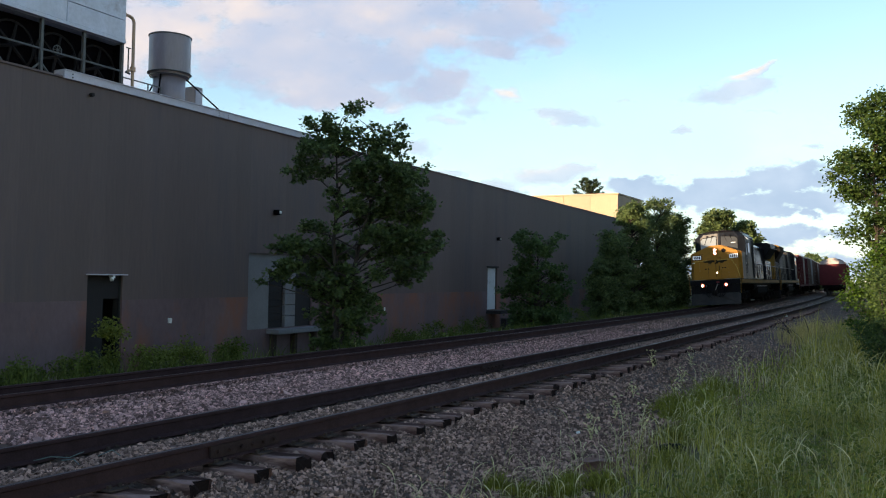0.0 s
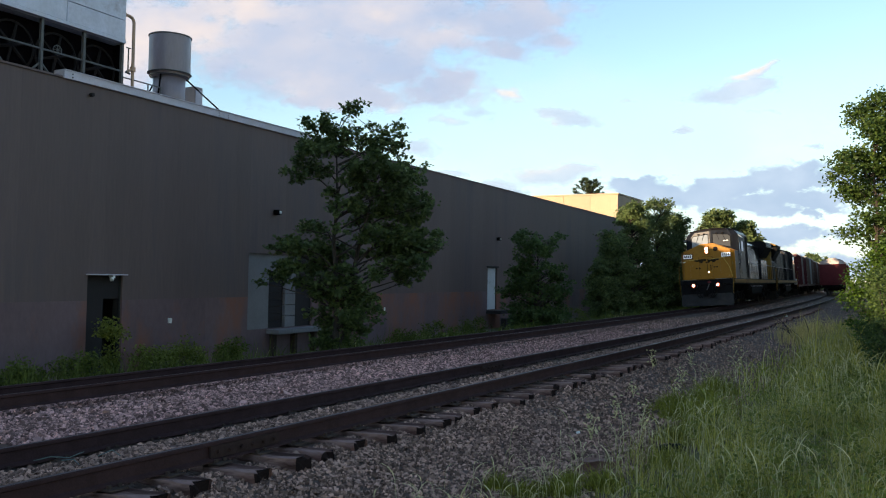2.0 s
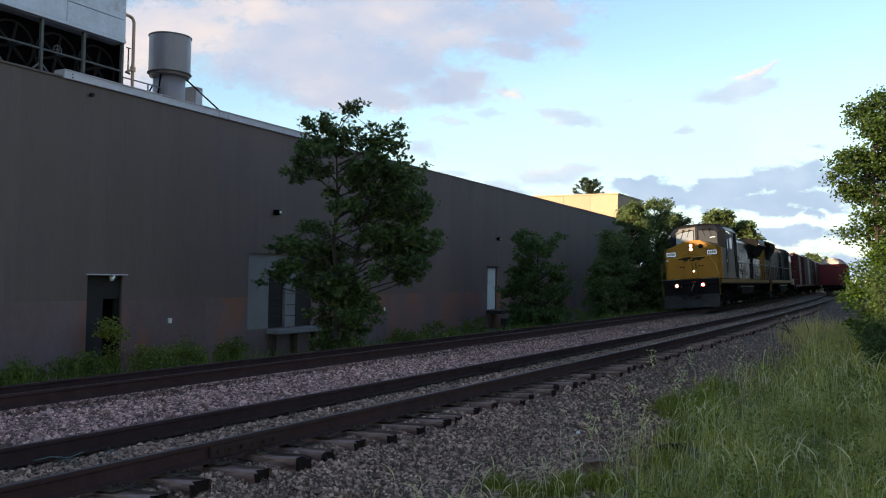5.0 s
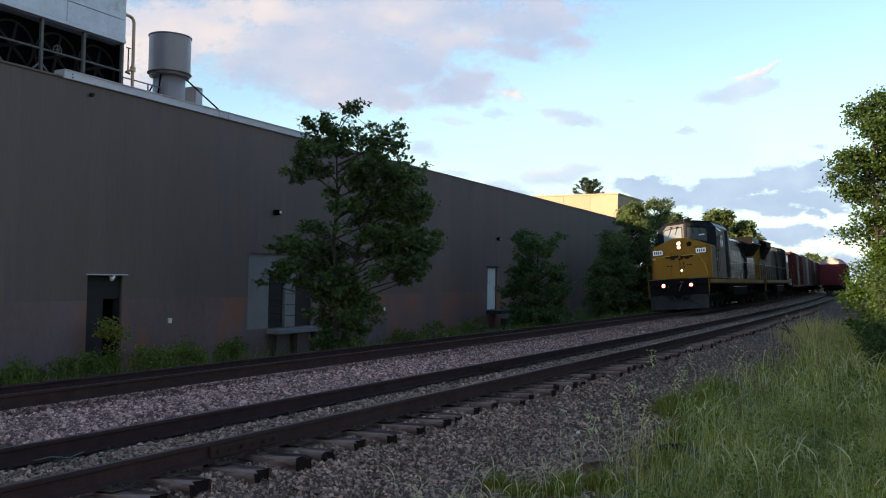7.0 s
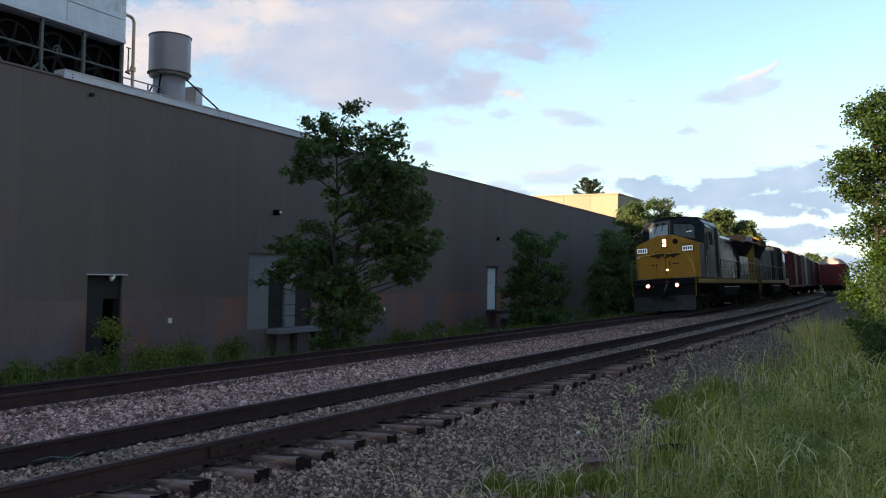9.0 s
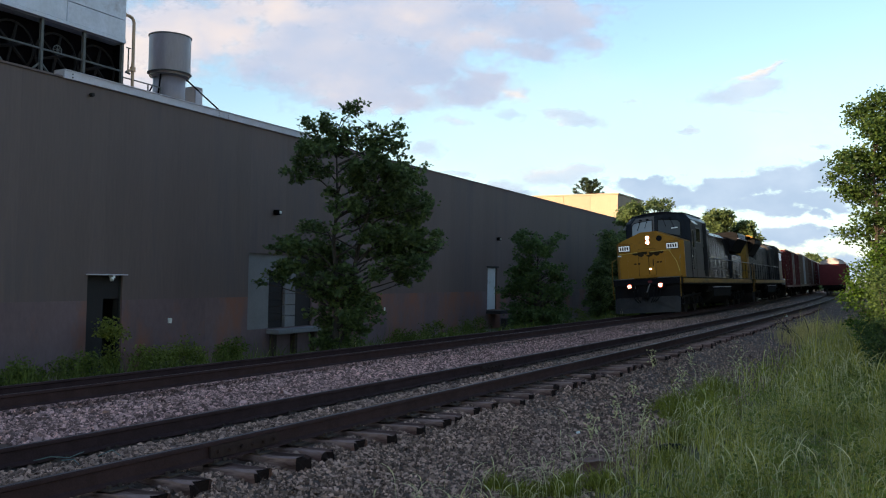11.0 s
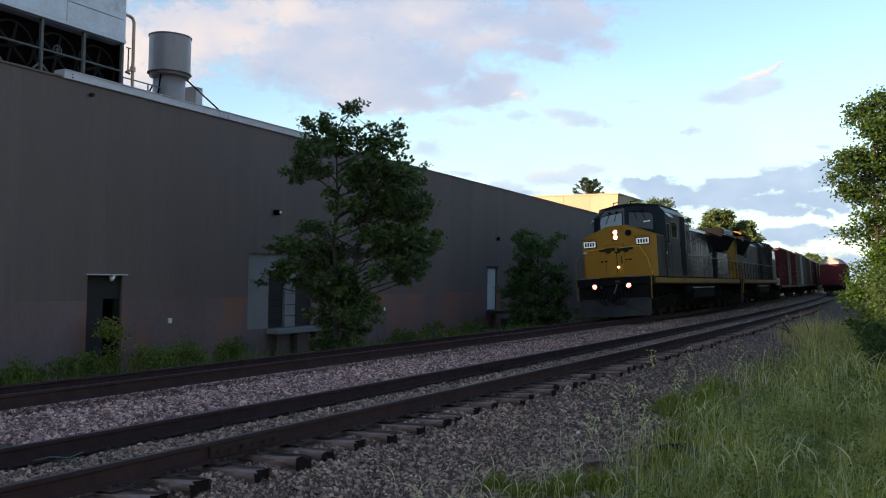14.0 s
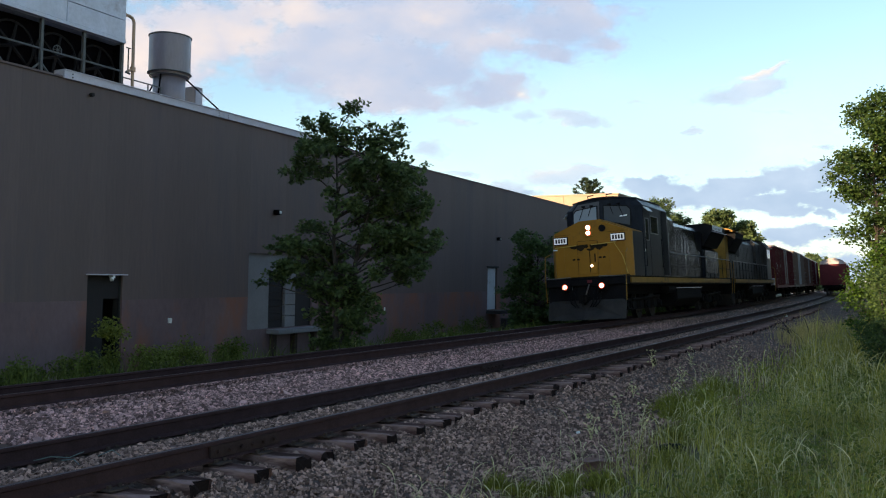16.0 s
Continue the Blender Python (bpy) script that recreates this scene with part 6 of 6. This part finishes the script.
# ---- cars standing on the near track far down the line ----
def hopper(s, mname, label, tall):
    t = thing("parked_car", track_pose(s, False), label, "freight car", "cars standing on the near track")
    L, w = 15.5, 1.5
    bm = bmesh.new()
    prism(bm, [(-w, 1.2), (w, 1.2), (w, tall - .75), (-w, tall - .75)], 1, .6, L - .6)
    part("body", bm, mname, t)
    bm = bmesh.new()
    prism(bm, [(w * cos(pi * i / 10), tall - .75 + .75 * sin(pi * i / 10)) for i in range(11)], 1, .7, L - .7)
    part("roof", bm, "hopper_pink", t, "pale curved roof")
    for k in range(5):
        bm = bmesh.new()
        z = 1.4 + (tall - 2.4) * k / 4
        box(bm, -w + .05, w - .05, .55, .6, z, z + .12)
        part("end_rib", bm, mname, t)
    bm = bmesh.new()
    box(bm, -.45, .45, .8, L - .8, tall + .002, tall + .06)
    part("running_board", bm, "car_roof", t)
    for k in range(12):
        bm = bmesh.new()
        box(bm, w, w + .06, .8 + 1.2 * k, .9 + 1.2 * k, 1.2, tall - .8)
        part("side_post", bm, mname, t)
    bm = bmesh.new()
    box(bm, -1.3, 1.3, .7, L - .7, .85, 1.2)
    part("underframe", bm, "truck_dirt", t)
    coupler(t, .3, 1)
    truck(t, 2.3, 2, 1.75, big=False)
    truck(t, L - 2.3, 2, 1.75, big=False)
    ROLLING.clear()


hopper(116.0, "car_red", "dark red covered freight car with a pale curved roof, standing still", 4.6)
hopper(132.0, "car_red", "dark red covered freight car with a pale curved roof, standing still", 4.75)


# ---- evening clouds: soft sheets far behind everything ----
def ellipse_sum(t, co, blobs, inner, outer):
    """The greatest of soft turned ellipses (x, y, half width, half height, weight, turn)."""
    total = None
    for cx, cy, rx, ry, k, turn in blobs:
        mp = nd(t, "ShaderNodeMapping", Location=(cx, cy, 0), Rotation=(0, 0, turn), Scale=(rx, ry, 1))
        mp.vector_type = "TEXTURE"
        t.links.new(co, mp.inputs["Vector"])
        ln = nd(t, "ShaderNodeVectorMath")
        ln.operation = "LENGTH"
        t.links.new(mp.outputs[0], ln.inputs[0])
        mr = nd(t, "ShaderNodeMapRange")
        mr.interpolation_type = "SMOOTHSTEP"
        for key, v in (("From Min", outer), ("From Max", inner), ("To Min", 0.0), ("To Max", k)):
            mr.inputs[key].default_value = v
        t.links.new(ln.outputs["Value"], mr.inputs["Value"])
        if total is None:
            total = mr.outputs[0]
        else:
            mx = nd(t, "ShaderNodeMath")
            mx.operation = "MAXIMUM"
            t.links.new(total, mx.inputs[0])
            t.links.new(mr.outputs[0], mx.inputs[1])
            total = mx.outputs[0]
    return total


def cloud_material(name, blobs, lits, tones, grain, soft, power, warp, most, rough):
    """A sheet that glows softly where the cloud masses lie, clear between them; tones: shaded, middle, lit."""
    m = bpy.data.materials.new(name)
    m.use_nodes = True
    t = m.node_tree
    t.nodes.clear()
    L = t.links
    co = nd(t, "ShaderNodeTexCoord").outputs["Object"]
    flat = nd(t, "ShaderNodeMapping", Scale=(0.6, 1.0, 1.0))
    L.new(co, flat.inputs["Vector"])
    n1 = nd(t, "ShaderNodeTexNoise", Scale=grain, Detail=10.0, Roughness=0.62)
    n2 = nd(t, "ShaderNodeTexNoise", Scale=grain * 0.8, Detail=6.0, Roughness=0.5)
    n3 = nd(t, "ShaderNodeTexNoise", Scale=grain * 0.9, Detail=7.0, Roughness=0.6)
    for n in (n1, n2, n3):
        L.new(flat.outputs[0], n.inputs["Vector"])
    off = nd(t, "ShaderNodeVectorMath")
    off.operation = "SUBTRACT"
    off.inputs[1].default_value = (0.5, 0.5, 0.5)
    L.new(n3.outputs["Color"], off.inputs[0])
    sc = nd(t, "ShaderNodeVectorMath")
    sc.operation = "MULTIPLY"
    sc.inputs[1].default_value = (warp * 1.6, warp, 0.0)
    L.new(off.outputs[0], sc.inputs[0])
    bent = nd(t, "ShaderNodeVectorMath")
    L.new(co, bent.inputs[0])
    L.new(sc.outputs[0], bent.inputs[1])
    total = ellipse_sum(t, bent.outputs[0], blobs, 0.1, 1.25)
    a = nd(t, "ShaderNodeMath")
    a.operation = "MULTIPLY_ADD"
    L.new(n1.outputs["Fac"], a.inputs[0])
    a.inputs[1].default_value = rough
    low = nd(t, "ShaderNodeMath")
    low.inputs[1].default_value = 0.75 - rough / 2
    L.new(total, low.inputs[0])
    L.new(low.outputs[0], a.inputs[2])
    r = nd(t, "ShaderNodeMapRange")
    r.interpolation_type = "SMOOTHSTEP"
    for key, v in (("From Min", 1.05), ("From Max", 1.05 + soft), ("To Min", 0.0), ("To Max", most)):
        r.inputs[key].default_value = v
    L.new(a.outputs[0], r.inputs["Value"])
    zero = nd(t, "ShaderNodeMapRange")
    zero.inputs["From Max"].default_value = 0.12
    L.new(total, zero.inputs["Value"])
    fac = nd(t, "ShaderNodeMath")
    fac.operation = "MULTIPLY"
    L.new(r.outputs[0], fac.inputs[0])
    L.new(zero.outputs[0], fac.inputs[1])
    tone = nd(t, "ShaderNodeMath")
    tone.operation = "MULTIPLY_ADD"
    tone.inputs[1].default_value = 1.7
    L.new(n2.outputs["Fac"], tone.inputs[0])
    L.new(ellipse_sum(t, bent.outputs[0], lits, 0.0, 1.3), tone.inputs[2])
    ramp = nd(t, "ShaderNodeValToRGB")
    el = ramp.color_ramp.elements
    el[0].position, el[0].color = 0.34, (*tones[0], 1)
    el[1].position, el[1].color = 0.92, (*tones[2], 1)
    mid = el.new(0.60)
    mid.color = (*tones[1], 1)
    half = nd(t, "ShaderNodeMath")
    half.operation = "MULTIPLY"
    half.inputs[1].default_value = 0.5
    L.new(tone.outputs[0], half.inputs[0])
    L.new(half.outputs[0], ramp.inputs["Fac"])
    em = nd(t, "ShaderNodeEmission", Strength=power)
    L.new(ramp.outputs["Color"], em.inputs["Color"])
    tr = nd(t, "ShaderNodeBsdfTransparent")
    mix = nd(t, "ShaderNodeMixShader")
    L.new(fac.outputs[0], mix.inputs[0])
    L.new(tr.outputs[0], mix.inputs[1])
    L.new(em.outputs[0], mix.inputs[2])
    out = nd(t, "ShaderNodeOutputMaterial")
    L.new(mix.outputs[0], out.inputs["Surface"])
    M[name] = m


UNIT = 2.3649          # metres across the sheet at 3500 m that fill one step of the plan below
CLOUDS = []


def cloud_sheet(name, blobs, lits, tones, grain, soft, far, drift, label, warp=30, most=0.96, power=0.5, rough=2.0):
    """Blobs in steps from the middle of the view, x to the right and y up; drift in steps a second."""
    k = UNIT * far / 3500
    size = lambda rows: [(x * k, y * k, rx * k, ry * k, d, turn[0] if turn else 0.0) for x, y, rx, ry, d, *turn in rows]
    cloud_material(name, size(blobs), size(lits), tones, grain / k, soft, power, warp * k, most, rough)
    me = bpy.data.meshes.new(name)
    w, h = 1100 * k, 640 * k
    # low band runs on unseen to the right, added to dull the train's reflections
    e = 2600 * k if name.endswith('low') else w
    me.from_pydata([(-w, -80 * k, 0), (e, -80 * k, 0), (e, h, 0), (-w, h, 0)], [], [(0, 1, 2, 3)])
    me.materials.append(M[name])
    ob = tagged(new(name, me), label, "clouds", kind="structure")
    base = CAM_POSE @ Matrix.Translation((0, 0, -far))
    ob.visible_shadow = False
    CLOUDS.append((ob, base, drift[0] * k, drift[1] * k))


cloud_sheet("cloud_backdrop_high",
            [(-240, 351, 430, 105, 1.1), (-160, 421, 440, 80, 1.15), (110, 400, 190, 70, 1.0), (60, 350, 110, 40, .85), (-150, 281, 260, 45, .9), (0, 291, 120, 34, .85), (-330, 262, 60, 22, .55),
             (-514, 381, 170, 120, 1.05), (-700, 340, 260, 160, 1.0), (60, 250, 90, 18, .5)],
            [(-384, 426, 150, 36, .75), (-464, 385, 120, 70, .75), (-144, 428, 130, 34, .6), (-20, 372, 90, 30, .3), (-260, 300, 80, 20, .3), (-600, 370, 190, 110, .85), (-760, 360, 160, 120, .6)],
            ((0.430, 0.525, 0.690), (0.575, 0.605, 0.695), (0.850, 0.745, 0.680)), 0.0125, 0.55, 3500, (6.2, -0.4), "grey-lilac and cream evening cloud bank", warp=110, rough=2.5)
cloud_sheet("cloud_backdrop_mid",
            [(119, 271, 30, 18, 1.1), (225, 236, 84, 19, 1.05, -.18), (516, 279, 105, 27, 1.05, .2), (552, 315, 90, 13, .95, .28), (425, 207, 28, 9, .75), (655, 180, 30, 8, .7),
             (-84, 251, 42, 17, .9), (6, 226, 56, 16, .72), (-44, 181, 60, 22, .75), (4, 136, 64, 10, .8), (190, 130, 100, 26, 1.05), (230, 142, 50, 22, 1.0), (90, 112, 80, 16, .9), (60, 262, 60, 10, .6), (120, 120, 70, 12, .7),
             (560, 245, 60, 9, .6), (320, 262, 30, 8, .5)],
            [(119, 272, 34, 20, 1.0), (195, 228, 30, 10, .55, -.18), (545, 318, 110, 12, 1.1, .28), (-84, 251, 40, 14, .7), (190, 142, 90, 20, .7), (6, 230, 30, 8, .5)],
            ((0.520, 0.650, 0.790), (0.610, 0.710, 0.810), (0.860, 0.790, 0.720)), 0.022, 0.58, 3700, (1.2, -0.1), "small pinkish evening clouds", warp=50, most=0.88, rough=1.8)
cloud_sheet("cloud_backdrop_low",
            [(346, 110, 120, 25, 1.0), (536, 114, 140, 32, 1.1, .05), (640, 122, 120, 34, 1.1, .05), (760, 110, 160, 42, 1.0), (110, 104, 90, 14, .75), (600, 26, 190, 22, 1.0), (656, 63, 28, 8, .8),
             (430, 92, 130, 26, 1.0), (520, 82, 170, 26, .95), (640, 92, 150, 30, .95), (640, -34, 460, 40, .9), (250, -20, 300, 50, .8), (1150, 40, 460, 150, .9), (1750, 60, 600, 200, .9), (2300, 80, 500, 240, .85)],
            [(590, 52, 160, 10, .5), (480, 150, 200, 10, .35), (640, -40, 300, 20, .3)],
            ((0.395, 0.530, 0.695), (0.480, 0.610, 0.760), (0.74, 0.80, 0.85)), 0.024, 0.40, 3900, (1.6, 0.0), "low blue-grey cloud band near the horizon", warp=60, power=0.51, rough=2.6)
# added glowing sheet: paints the over-white lower sky pale cyan
cloud_sheet("sky_tint_backdrop", [(420, 130, 1100, 300, 1.2), (300, 20, 1600, 160, 1.6)], [(560, 80, 240, 40, .4)],
            ((0.600, 0.800, 0.840), (0.650, 0.830, 0.850), (0.80, 0.84, 0.84)), 0.004, 1.1, 4100, (0.3, 0.0), "glowing pale cyan sheet that tints the lower sky", warp=60, most=0.75)


# ---- what moves: the train comes on along the far track, the clouds drift ----
PLACES = [52.598, 51.267, 49.912, 48.534, 47.131, 45.706, 44.258, 42.787, 41.294, 39.780, 38.244, 36.687, 35.110, 33.512, 31.894, 30.257, 28.600]


def place_at(t):
    """Where the leading lamps stand along the line, between whole seconds on a smooth curve."""
    i = min(15, int(t))
    f = t - i
    p = [PLACES[min(16, max(0, i + k))] for k in (-1, 0, 1, 2)]
    if i == 0:
        p[0] = 2 * p[1] - p[2]
    if i == 15:
        p[3] = 2 * p[2] - p[1]
    return p[1] + 0.5 * f * (p[2] - p[0] + f * (2 * p[0] - 5 * p[1] + 4 * p[2] - p[3] + f * (3 * (p[1] - p[2]) + p[3] - p[0])))


def vehicle_pose(s, L):
    """A vehicle that spans the bend: front at s, held by the track at its two bogies."""
    a, b = track_pose(s + 0.19 * L), track_pose(s + 0.81 * L)
    d = b.translation - a.translation
    turn = math.degrees(atan2(-d.x, d.y))
    m = pose(0, 0, 0, 0, 0, turn) @ pose(0, 0, 0, 0, -math.degrees(CANT_FAR), 0)
    return Matrix.Translation(a.translation - d.normalized() * 0.19 * L) @ m


def motions():
    for t, back, L, wheels in TRAIN:
        walk(t, [(0.5 * k, vehicle_pose(place_at(0.5 * k) + back, L)) for k in range(33)])
        for ob, y, r in wheels:
            walk(ob, [(0.4 * k, pose(0, y, r, math.degrees((PLACES[0] - place_at(0.4 * k)) / r))) for k in range(41)])
    for ob in SWAY:
        lean = [(0.0, .62), (0.5, .5), (1.0, .3), (1.5, .32), (2.0, .12), (2.5, .0), (4.0, .1), (6.5, .0), (7.0, .12), (8.0, .0), (9.0, .08), (12.0, .08), (13.0, .0), (15.0, -.04), (16.0, .0)]
        walk(ob, [(t, Matrix.Rotation(radians(a), 4, Vector((-RIGHT.y, RIGHT.x, 0)))) for t, a in lean])
    for ob, base, dx, dy in CLOUDS:
        walk(ob, [(t, base @ Matrix.Translation((dx * t, dy * t, 0))) for t in (0.0, 8.0, 16.0)])


motions()
